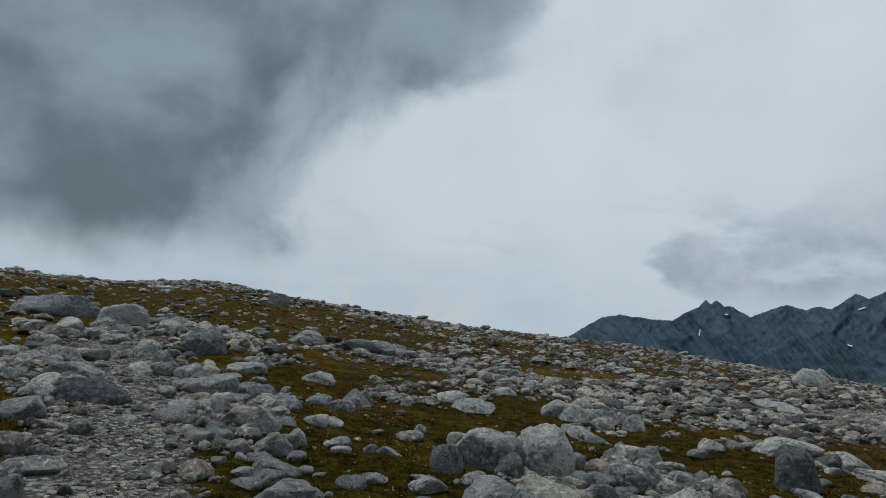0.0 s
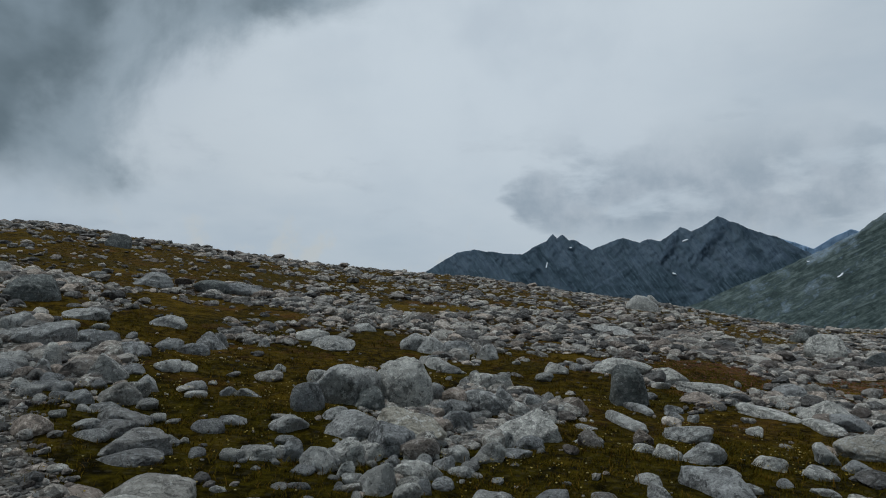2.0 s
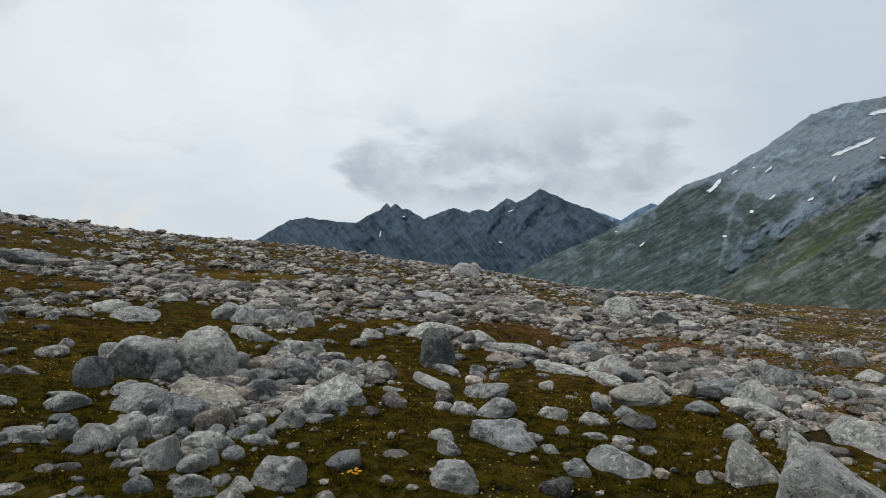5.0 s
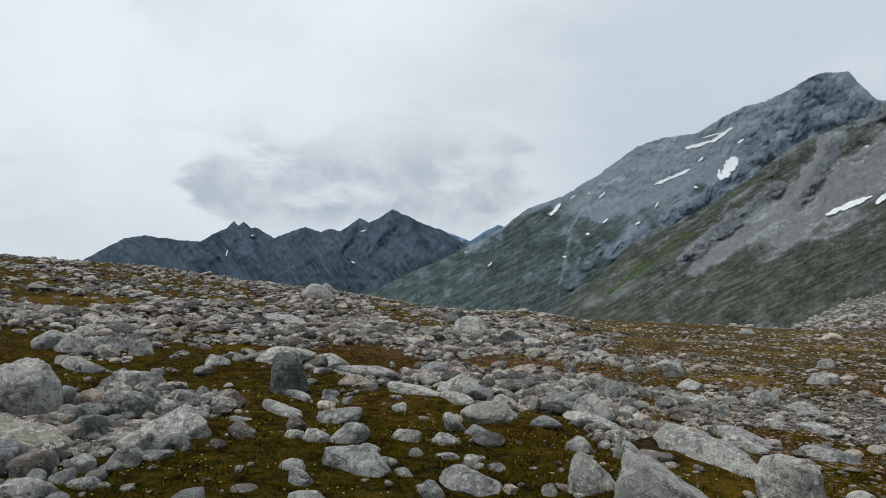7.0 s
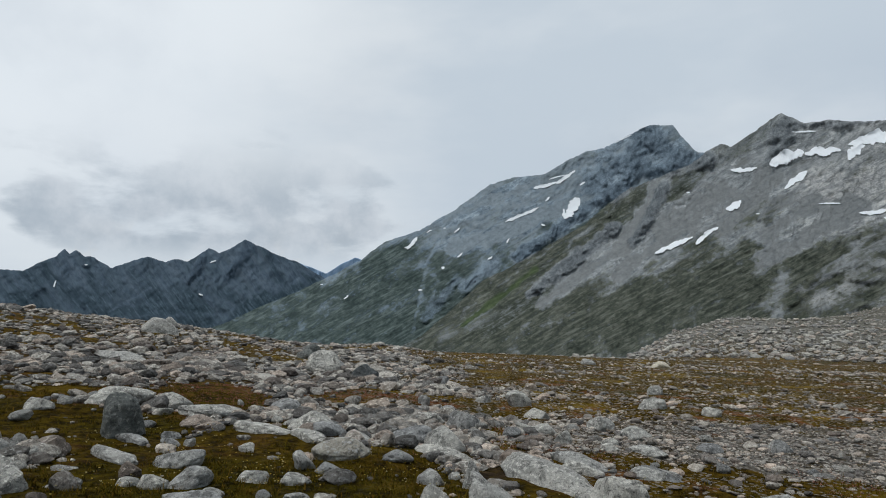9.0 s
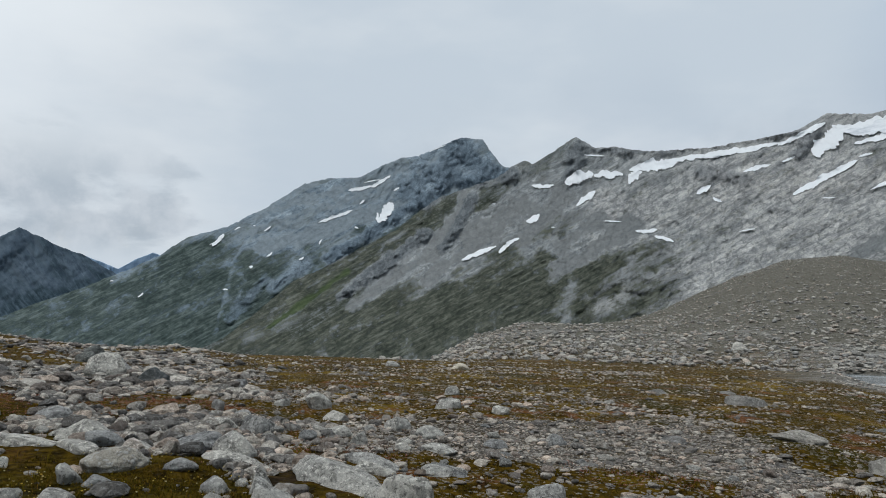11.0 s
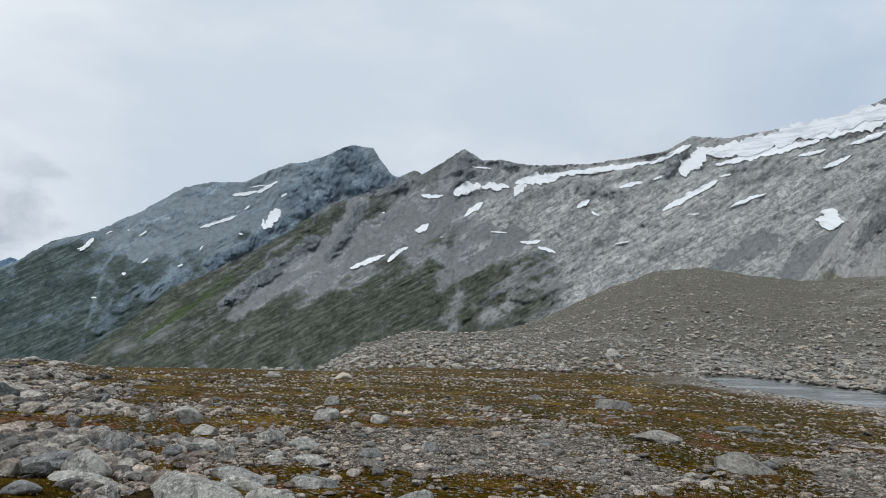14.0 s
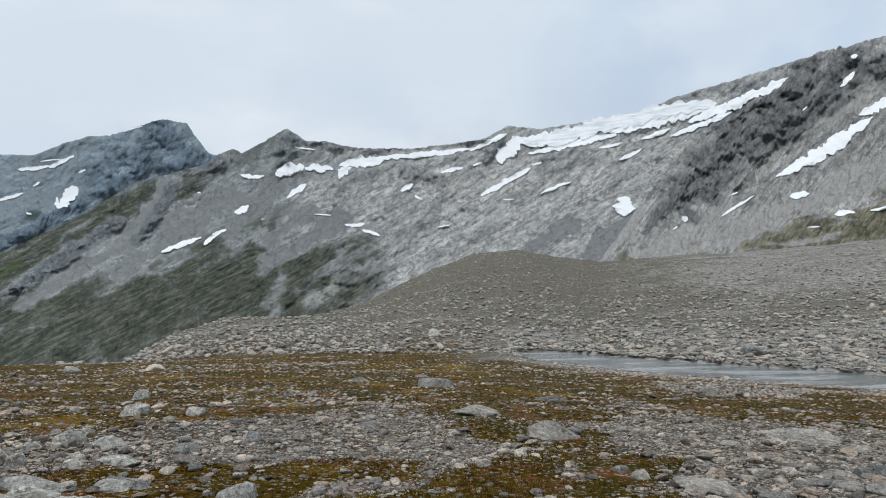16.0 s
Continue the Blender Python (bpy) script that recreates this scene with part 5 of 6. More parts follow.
boulder(-6.35, 4.82, 0.11, 0.08, 0.03, label=SMALL, seed=205)
boulder(-12.64, 8.74, 0.26, 0.19, 0.10, label=SMALL, seed=206)
boulder(5.31, 15.17, 0.48, 0.36, 0.16, label=FLAT, seed=207)
boulder(-2.95, 11.69, 0.20, 0.15, 0.13, label=SMALL, seed=208)
boulder(-11.49, 19.79, 1.06, 0.66, 0.35, label=FLAT, seed=209)
boulder(-7.00, 19.68, 0.90, 0.56, 0.33, mat=dark_rock, label=DARK, seed=210)
boulder(-4.72, 19.97, 1.16, 0.72, 0.29, label=FLAT, seed=211)
boulder(9.58, 12.77, 0.58, 0.44, 0.29, seed=212)
boulder(-13.86, 30.62, 0.97, 0.60, 0.56, mat=dark_rock, label=DARK, seed=213)
boulder(29.01, 48.16, 1.01, 0.62, 0.61, seed=214)
boulder(16.91, 8.15, 0.28, 0.21, 0.27, label=SMALL, seed=215)
boulder(19.20, 8.45, 0.25, 0.19, 0.16, label=SMALL, seed=216)
boulder(36.32, 8.64, 0.18, 0.14, 0.09, label=SMALL, seed=217)
boulder(36.03, 6.09, 0.16, 0.12, 0.07, label=SMALL, seed=218)
boulder(37.50, 5.72, 0.15, 0.11, 0.06, label=SMALL, seed=219)
boulder(38.31, 6.38, 0.14, 0.10, 0.06, label=SMALL, seed=220)
boulder(40.90, 6.30, 0.22, 0.16, 0.04, label=SMALL, seed=221)
boulder(45.02, 6.00, 0.16, 0.12, 0.06, label=SMALL, seed=222)
boulder(8.57, 9.26, 0.19, 0.15, 0.21, label=SMALL, seed=223)
boulder(15.61, 12.32, 0.41, 0.31, 0.27, seed=224)
boulder(10.87, 12.64, 0.63, 0.47, 0.29, seed=225)
boulder(13.23, 12.90, 0.64, 0.48, 0.23, seed=226)
boulder(21.33, 11.41, 0.38, 0.29, 0.17, seed=227)
boulder(59.58, 5.24, 0.83, 0.52, 0.47, wedge=0.45, label=DIPPING, seed=228)
boulder(52.97, 5.65, 0.39, 0.29, 0.30, wedge=0.3, label=DIPPING, seed=229)
boulder(51.46, 7.23, 0.28, 0.21, 0.15, seed=230)
boulder(55.09, 7.16, 0.26, 0.19, 0.29, wedge=0.5, label=SMALL, seed=231)
boulder(66.82, 6.53, 0.53, 0.40, 0.41, seed=232, cuts=5)
boulder(52.20, 9.20, 0.53, 0.40, 0.28, seed=233)
boulder(53.34, 11.07, 0.55, 0.41, 0.27, seed=234)
boulder(50.74, 11.37, 0.43, 0.32, 0.19, seed=235)
boulder(57.71, 15.60, 0.56, 0.42, 0.33, seed=236)
boulder(59.30, 13.66, 0.51, 0.38, 0.18, label=FLAT, seed=237)
boulder(64.13, 12.51, 0.34, 0.26, 0.22, seed=238)
boulder(67.27, 12.22, 0.51, 0.38, 0.17, wedge=0.3, label=DIPPING, seed=239)
boulder(65.35, 10.35, 0.26, 0.19, 0.13, label=SMALL, seed=240)
boulder(60.08, 11.08, 0.41, 0.31, 0.15, label=FLAT, seed=241)
boulder(71.48, 7.04, 0.29, 0.22, 0.12, seed=242)
boulder(49.52, 5.49, 0.12, 0.09, 0.09, label=SMALL, seed=243)
boulder(56.46, 6.16, 0.05, 0.04, 0.07, label=SMALL, seed=244)
boulder(68.31, 16.34, 0.61, 0.46, 0.22, seed=245)
boulder(35.29, 12.64, 0.11, 0.08, 0.10, label=SMALL, seed=246)
boulder(53.35, 7.47, 0.13, 0.09, 0.08, label=SMALL, seed=247)
boulder(55.06, 5.48, 0.07, 0.05, 0.06, label=SMALL, seed=248)
boulder(49.94, 14.91, 0.25, 0.19, 0.22, label=SMALL, seed=249)
boulder(-29.72, 21.08, 2.16, 1.34, 0.51, label=FLAT, seed=250)
boulder(-25.28, 19.88, 1.28, 0.79, 0.55, seed=251)
boulder(-19.40, 15.04, 0.97, 0.60, 0.47, mat=dark_rock, label=DARK, seed=252)
boulder(-27.10, 9.80, 0.93, 0.57, 0.25, mat=dark_rock, label=DARK, seed=253)
boulder(-31.35, 8.66, 0.50, 0.38, 0.23, seed=254)
boulder(-30.15, 6.49, 0.47, 0.35, 0.12, label=FLAT, seed=255)
boulder(-30.60, 9.92, 0.44, 0.33, 0.16, seed=256)
boulder(-29.31, 13.05, 0.65, 0.49, 0.26, seed=257)
boulder(-32.49, 13.44, 0.34, 0.25, 0.17, seed=258)
boulder(-31.15, 12.59, 0.47, 0.35, 0.15, label=FLAT, seed=259)
boulder(-28.18, 11.40, 0.80, 0.60, 0.22, label=FLAT, seed=260)
boulder(-18.58, 10.67, 0.75, 0.56, 0.25, label=FLAT, seed=261)
boulder(-20.36, 9.32, 0.43, 0.32, 0.13, label=FLAT, seed=262)
boulder(-18.04, 9.01, 0.19, 0.14, 0.26, label=SMALL, seed=263)
boulder(-15.79, 10.89, 0.41, 0.31, 0.17, seed=264)
boulder(-14.67, 10.57, 0.40, 0.30, 0.19, seed=265)
boulder(-15.66, 6.40, 0.22, 0.16, 0.07, label=SMALL, seed=266)
boulder(-15.91, 12.77, 0.69, 0.51, 0.16, label=FLAT, seed=267)
boulder(-6.36, 11.51, 0.29, 0.22, 0.23, seed=268)
boulder(-15.23, 19.92, 0.42, 0.31, 0.16, seed=269)
boulder(-20.24, 11.57, 0.48, 0.36, 0.21, seed=270)
boulder(-31.60, 5.72, 0.19, 0.15, 0.19, label=SMALL, seed=271)
boulder(28.37, 35.62, 1.63, 1.01, 0.74, seed=272)
boulder(-16.23, 7.41, 0.25, 0.19, 0.12, label=SMALL, seed=273)
boulder(-17.36, 7.85, 0.20, 0.15, 0.10, label=SMALL, seed=274)
boulder(-18.64, 8.72, 0.18, 0.14, 0.14, label=SMALL, seed=275)
boulder(-20.01, 7.98, 0.17, 0.13, 0.10, label=SMALL, seed=276)
boulder(-15.86, 7.05, 0.15, 0.11, 0.07, label=SMALL, seed=277)
boulder(-24.92, 14.04, 0.41, 0.31, 0.14, label=FLAT, seed=278)
boulder(-23.47, 14.76, 0.49, 0.37, 0.26, seed=279)
boulder(-25.79, 16.34, 0.61, 0.46, 0.20, label=FLAT, seed=280)
boulder(-22.41, 13.23, 0.33, 0.25, 0.19, seed=281)
boulder(-23.84, 11.85, 0.35, 0.26, 0.15, seed=282)
boulder(-25.37, 17.78, 0.59, 0.44, 0.20, label=FLAT, seed=283)
boulder(-32.16, 11.48, 0.38, 0.29, 0.14, seed=284)
boulder(-30.86, 15.45, 0.39, 0.29, 0.18, seed=285)
boulder(-28.98, 18.42, 0.61, 0.46, 0.30, seed=286)
boulder(-21.40, 19.63, 0.49, 0.37, 0.29, seed=287)
boulder(-22.85, 20.42, 0.68, 0.51, 0.18, label=FLAT, seed=288)
boulder(41.65, 23.75, 1.29, 0.80, 0.63, seed=289)
boulder(40.09, 30.69, 0.90, 0.56, 0.60, mat=dark_rock, label=DARK, seed=290)
boulder(54.79, 15.96, 0.34, 0.25, 0.17, seed=291)
boulder(91.14, 23.88, 1.18, 0.73, 0.27, mat=grey_rock, label=FLAT, seed=292)
boulder(94.92, 15.32, 0.94, 0.58, 0.21, mat=grey_rock, wedge=0.3, label=DIPPING, seed=293)
boulder(101.49, 12.48, 0.91, 0.57, 0.28, mat=grey_rock, wedge=0.5, label=DIPPING, seed=294)
boulder(102.80, 13.04, 0.32, 0.24, 0.11, mat=grey_rock, seed=295)
boulder(100.87, 19.61, 0.97, 0.60, 0.14, mat=dark_rock, label=DARK, seed=296)
boulder(72.70, 15.41, 0.38, 0.29, 0.18, seed=297)
boulder(77.50, 7.78, 0.39, 0.29, 0.16, seed=298)
boulder(68.47, 38.10, 1.21, 0.75, 0.36, mat=tan_rock, label=TAN, seed=299)
boulder(62.97, 40.22, 0.84, 0.52, 0.30, label=FLAT, seed=300)
boulder(90.38, 101.81, 2.12, 1.32, 1.04, seed=301)
boulder(61.70, 10.35, 0.26, 0.20, 0.19, label=SMALL, seed=302)
boulder(51.13, 19.56, 0.49, 0.37, 0.27, seed=303)
boulder(86.37, 13.29, 0.44, 0.33, 0.09, mat=grey_rock, label=FLAT, seed=304)
boulder(68.42, 19.74, 0.41, 0.31, 0.25, seed=305)
boulder(72.75, 11.06, 0.37, 0.28, 0.11, label=FLAT, seed=306)
boulder(77.29, 11.95, 0.25, 0.19, 0.13, label=SMALL, seed=307)
boulder(86.35, 14.34, 0.30, 0.22, 0.06, mat=grey_rock, label=FLAT, seed=308)
boulder(89.84, 28.95, 0.60, 0.45, 0.11, mat=grey_rock, label=FLAT, seed=309)
boulder(65.44, 9.95, 0.25, 0.19, 0.10, label=SMALL, seed=310)
boulder(51.93, 13.37, 0.34, 0.25, 0.16, seed=311)
boulder(68.96, 8.85, 0.59, 0.44, 0.10, wedge=0.2, label=FLAT, seed=312)
boulder(119.36, 14.21, 1.24, 0.77, 0.16, mat=grey_rock, label=FLAT, seed=313)
boulder(113.20, 8.55, 0.68, 0.51, 0.12, mat=grey_rock, label=FLAT, seed=314)
boulder(106.98, 9.30, 0.21, 0.15, 0.06, mat=grey_rock, label=SMALL, seed=315)
boulder(108.55, 8.98, 0.22, 0.17, 0.09, mat=grey_rock, label=SMALL, seed=316)
boulder(107.87, 13.35, 0.22, 0.16, 0.16, mat=grey_rock, label=SMALL, seed=317)
boulder(115.52, 74.82, 2.17, 1.35, 1.16, seed=318)
boulder(68.32, 10.14, 0.51, 0.38, 0.11, label=FLAT, seed=319)
boulder(77.67, 11.63, 0.29, 0.22, 0.18, seed=320)
boulder(64.44, 12.92, 0.49, 0.36, 0.17, label=FLAT, seed=321)
boulder(122.62, 13.49, 0.44, 0.33, 0.09, mat=grey_rock, label=FLAT, seed=322)
boulder(121.52, 10.32, 0.40, 0.30, 0.08, mat=grey_rock, label=FLAT, seed=323)
boulder(122.93, 10.93, 0.31, 0.23, 0.12, mat=dark_rock, label=DARK, seed=324)
boulder(124.45, 11.01, 0.36, 0.27, 0.12, mat=dark_rock, label=DARK, seed=325)
boulder(117.81, 8.84, 0.36, 0.27, 0.06, mat=grey_rock, label=FLAT, seed=326)
boulder(116.56, 9.94, 0.28, 0.21, 0.08, mat=grey_rock, seed=327)
boulder(120.39, 9.76, 0.32, 0.24, 0.06, mat=grey_rock, label=FLAT, seed=328)
boulder(122.24, 9.73, 0.39, 0.30, 0.06, mat=grey_rock, label=FLAT, seed=329)
boulder(124.02, 9.65, 0.31, 0.23, 0.09, mat=grey_rock, seed=330)
boulder(112.62, 26.32, 0.65, 0.49, 0.27, mat=grey_rock, seed=331)
boulder(114.49, 12.66, 0.36, 0.27, 0.06, mat=grey_rock, label=FLAT, seed=332)
boulder(119.59, 8.68, 0.35, 0.26, 0.06, mat=grey_rock, label=FLAT, seed=333)
boulder(115.16, 8.89, 0.25, 0.19, 0.04, mat=grey_rock, label=SMALL, seed=334)
boulder(103.22, 13.43, 0.28, 0.21, 0.14, mat=grey_rock, label=SMALL, seed=335)
boulder(81.55, 10.76, 0.27, 0.20, 0.05, mat=grey_rock, label=SMALL, seed=336)
boulder(80.40, 10.08, 0.25, 0.19, 0.04, mat=grey_rock, label=SMALL, seed=337)
boulder(81.09, 20.26, 0.34, 0.25, 0.11, mat=grey_rock, seed=338)
boulder(84.65, 27.70, 0.69, 0.52, 0.15, mat=grey_rock, label=FLAT, seed=339)
boulder(60.33, 7.82, 1.69, 0.57, 0.21, wedge=0.25, turn=-53, label=SLAB, seed=340)
boulder(52.06, 8.81, 0.83, 0.37, 0.10, wedge=0.25, turn=-32, label=DIPPING, seed=341)
boulder(63.32, 8.61, 0.55, 0.25, 0.12, wedge=0.25, turn=-9, label=DIPPING, seed=342)
boulder(69.51, 8.84, 0.57, 0.26, 0.11, wedge=0.25, turn=-39, label=DIPPING, seed=343)
boulder(33.47, 5.89, 0.60, 0.27, 0.17, wedge=0.25, turn=-35, label=DIPPING, seed=344)
boulder(37.54, 10.01, 0.87, 0.39, 0.16, wedge=0.25, turn=-31, label=DIPPING, seed=345)
boulder(41.06, 9.49, 0.80, 0.26, 0.11, wedge=0.25, turn=-57, label=DIPPING, seed=346)
boulder(26.75, 8.30, 0.78, 0.23, 0.12, wedge=0.25, turn=-55, label=DIPPING, seed=347)
boulder(27.93, 9.29, 0.63, 0.17, 0.10, wedge=0.25, turn=-58, label=DIPPING, seed=348)
boulder(42.96, 5.54, 0.58, 0.26, 0.16, wedge=0.25, turn=-33, label=DIPPING, seed=349)
boulder(25.83, 20.92, 2.17, 0.85, 0.26, wedge=0.25, turn=-39, label=SLAB, seed=350)
boulder(11.66, 10.97, 1.46, 0.35, 0.18, wedge=0.25, turn=-62, label=SLAB, seed=351)
boulder(30.55, 9.19, 0.36, 0.12, 0.07, wedge=0.25, turn=-53, label=DIPPING, seed=352)
boulder(63.08, 8.87, 0.71, 0.32, 0.13, wedge=0.25, turn=-19, label=DIPPING, seed=353)
KEEP_OFF = [(o.matrix_world.translation.x, o.matrix_world.translation.y, o.dimensions.x) for o in scene.objects if o.name.startswith(("boulder", "rock"))]

# loose rocks of hand to knee size, each its own object
rng = np.random.default_rng(7)
small_meshes = []
for k in range(20):
    small_meshes.append(mesh_from("rock", rock_shape(3, rng, 10) * np.array([0.5, 0.5 * rng.uniform(0.65, 0.95), 0.62 * rng.uniform(0.5, 1.0)]) - np.array([0, 0, 0.16]), BALLS[3][1], granite))
taken = []
count = 0
# heaps: bearing, distance, spread across, spread along, how many, size
for h_az, h_r, h_w, h_l, h_n, h_s in ((7.0, 5.2, 0.45, 0.4, 46, 0.10), (13.5, 6.4, 0.4, 0.7, 40, 0.12), (4.5, 5.6, 0.5, 0.4, 24, 0.11), (14.0, 8.4, 0.6, 0.6, 26, 0.15), (17.0, 8.2, 0.6, 0.6, 20, 0.15),
                                      (-15.5, 7.0, 0.35, 0.9, 20, 0.24), (-17.5, 9.6, 0.5, 1.2, 22, 0.28), (-13.0, 6.0, 0.4, 0.5, 10, 0.22), (-27.0, 12.5, 1.0, 1.5, 16, 0.34),
                                      (22.0, 11.5, 1.2, 0.8, 14, 0.26), (48.0, 10.0, 0.9, 0.7, 12, 0.24)):
    for _ in range(h_n):
        across, away, size = rng.normal(0, h_w), rng.normal(0, h_l), float(np.clip(rng.lognormal(math.log(h_s), 0.35), 0.08, 0.5))
        x = h_r * math.sin(radians(h_az)) + across * math.cos(radians(h_az)) + away * math.sin(radians(h_az))
        y = h_r * math.cos(radians(h_az)) - across * math.sin(radians(h_az)) + away * math.cos(radians(h_az))
        if any((x - p) ** 2 + (y - q) ** 2 < (0.30 * (s + size)) ** 2 for p, q, s in KEEP_OFF + taken):
            continue
        taken.append((x, y, size))
        ob = new("rock", small_meshes[rng.integers(0, len(small_meshes))])
        ob.matrix_world = pose(x, y, float(ground_z(x, y)), rng.uniform(-14, 14), rng.uniform(-14, 14), rng.uniform(0, 360)) @ Matrix.Scale(size, 4)
        tagged(ob, "grey granite rock in a heap of rubble", "rock", "rocks heaped beside the boulders")
while count < 90:
    r = math.exp(rng.uniform(math.log(3.2), math.log(14)))
    az = rng.uniform(-36, 100)
    x, y = r * math.sin(radians(az)), r * math.cos(radians(az))
    if rng.uniform() > 0.01 + 0.99 * (1 - float(turf_at(x, y))) or float(trail_at(x, y)) > 0.5:
        continue
    size = float(np.clip(rng.lognormal(math.log(0.21), 0.4), 0.1, 0.5)) * (0.7 if az > 55 else 1.0)
    if any((x - p) ** 2 + (y - q) ** 2 < (0.42 * (s + size)) ** 2 for p, q, s in KEEP_OFF + taken):
        continue
    taken.append((x, y, size))
    ob = new("rock", small_meshes[count % len(small_meshes)])
    ob.matrix_world = pose(x, y, float(ground_z(x, y)), rng.uniform(-9, 9), rng.uniform(-9, 9), rng.uniform(0, 360)) @ Matrix.Scale(size, 4)
    tagged(ob, "grey granite rock half sunk in turf", "rock", "loose rocks near the standpoint")
    count += 1


def scatter(name, label, number, r0, r1, az0, az1, level, size, spread, smallest, keep, seed, flat=(0.32, 0.72), mat=None):
    """Many stones in one mesh; smallest: the least size, as a share of the distance."""
    rng = np.random.default_rng(seed)
    shapes = [rock_shape(level, rng, 9) for _ in range(40)]
    tries = number * 4
    r = np.exp(rng.uniform(math.log(r0), math.log(r1), tries))
    az = np.radians(rng.uniform(az0, az1, tries))
    x, y = r * np.sin(az), r * np.cos(az)
    ok = rng.uniform(0, 1, tries) < keep(x, y, r, np.degrees(az))
    x, y, r = x[ok][:number], y[ok][:number], r[ok][:number]
    s = np.maximum(np.clip(rng.lognormal(math.log(size), spread, len(x)), size * 0.35, size * 4.0) * (1 - 0.45 * ease(np.degrees(np.arctan2(x, y)), 46, 64) * (r < 70)), smallest * r)
    near = np.array([(p, q, 0.5 * w) for p, q, w in KEEP_OFF + taken])
    if r0 < 40:
        free = np.ones(len(x), bool)
        for p, q, w in near:
            free &= (x - p) ** 2 + (y - q) ** 2 > (w * 0.9) ** 2
        x, y, r, s = x[free], y[free], r[free], s[free]
    z = ground_z(x, y)
    count, base = len(x), BALLS[level][0]
    turn = rng.uniform(0, 2 * math.pi, count)
    which = rng.integers(0, len(shapes), count)
    v = np.array(shapes)[which]
    half = s[:, None] * 0.5
    v = v * np.stack([half[:, 0], half[:, 0] * rng.uniform(0.6, 1.0, count), s * rng.uniform(*flat, count) * (1 - 0.5 * ease(np.degrees(np.arctan2(x, y)), 48, 66))], 1)[:, None, :]
    v[:, :, 2] -= (s * rng.uniform(0.08, 0.22, count) * (1 - 0.5 * ease(np.degrees(np.arctan2(x, y)), 48, 66)))[:, None]
    lean = rng.normal(0, 0.18, count)
    vx, vz = v[:, :, 0] * np.cos(lean)[:, None] - v[:, :, 2] * np.sin(lean)[:, None], v[:, :, 0] * np.sin(lean)[:, None] + v[:, :, 2] * np.cos(lean)[:, None]
    c, t = np.cos(turn)[:, None], np.sin(turn)[:, None]
    wx, wy = vx * c - v[:, :, 1] * t + x[:, None], vx * t + v[:, :, 1] * c + y[:, None]
    P = np.stack([wx, wy, vz + z[:, None]], -1).reshape(-1, 3)
    F = (BALLS[level][1][None] + (np.arange(count) * len(base))[:, None, None]).reshape(-1, 3)
    ob = new(name, mesh_from(name, P, F, mat or stones_look, level > 2))
    return tagged(ob, label, "stones", kind="stuff")


def thick(x, y, r, az):
    floor = 0.012 + 0.12 * ease(r, 13, 20) * (1 - ease(az, 44, 54))
    return np.clip(floor + (1 - floor) * (1 - turf_at(x, y)), 0, 1) * (1 - 0.93 * trail_at(x, y))


def clump(x, y):
    """Stones of the meadow lie in low bars across the slope."""
    return 0.12 + 0.88 * ease(lumps(y / 2.6, x / 1.0, 77, 4, 0.6), 0.44, 0.60)


def trail_keep(x, y, r, az):
    return trail_at(x, y)


scatter("near_stones", "small grey stones strewn over turf and gravel", 3300, 2.6, 12, -42, 60, 2, 0.10, 0.55, 0.0075, thick, 11)
scatter("near_chippings", "fist-sized grey chippings between the rocks", 6500, 2.6, 13, -42, 60, 1, 0.05, 0.5, 0.005, thick, 17)
scatter("slope_stones", "grey granite rubble covering the slope", 6500, 8, 19, -42, 60, 2, 0.115, 0.68, 0.0045, thick, 12, (0.28, 0.6))
scatter("upper_slope_stones", "grey granite rubble higher on the slope", 11000, 17, 42, -42, 62, 1, 0.16, 0.66, 0.0042, thick, 18, (0.26, 0.55))
scatter("tan_stones", "tan and pinkish stones lying in rust-coloured meadow", 3800, 3.5, 20, 56, 130, 2, 0.11, 0.75, 0.0055, lambda x, y, r, az: np.maximum(0.35 * clump(x, y), thick(x, y, r, az)), 28, (0.45, 1.0), pebble_look)
scatter("outer_stones", "tan and grey stones strewn over the outer meadow", 5000, 17, 46, 58, 130, 1, 0.16, 0.62, 0.0042, lambda x, y, r, az: np.maximum(0.28 * clump(x, y), thick(x, y, r, az)), 29, (0.4, 0.85), pebble_look)
scatter("crest_stones", "grey granite rubble along the crest", 11000, 34, 92, -42, 128, 1, 0.24, 0.55, 0.0042, lambda x, y, r, az: (0.12 + 0.88 * thick(x, y, r, az)) * (1 - 0.75 * ease(az, 46, 52) * (1 - ease(az, 62, 70)) * ease(r, 38, 48)), 13, (0.24, 0.5))
scatter("moraine_stones", "grey boulders strewn over the far moraine", 34000, 60, 420, 60, 130, 1, 0.30, 0.75, 0.0013, lambda x, y, r, az: np.where(((az > 92) & (r < np.interp(az, column(STREAM, 0), column(STREAM, 2)) + 0.6)) | ((az < 98) & (r < 80)), 0, 0.9), 14, (0.65, 1.2), moraine_look)
scatter("meadow_stones", "small grey stones scattered in brown meadow", 11000, 4.5, 48, 46, 130, 1, 0.08, 0.6, 0.0040, lambda x, y, r, az: np.maximum(0.24 * ease(r, 8, 12) * clump(x, y), 0.75 * thick(x, y, r, az)), 16, (0.4, 0.9), pebble_look)
scatter("meadow_gravel", "fine pinkish gravel between rust-coloured plants", 16000, 6.0, 22, 54, 130, 1, 0.035, 0.5, 0.0030, lambda x, y, r, az: 0.03 + 0.97 * thick(x, y, r, az), 26, (0.5, 1.0), pebble_look)


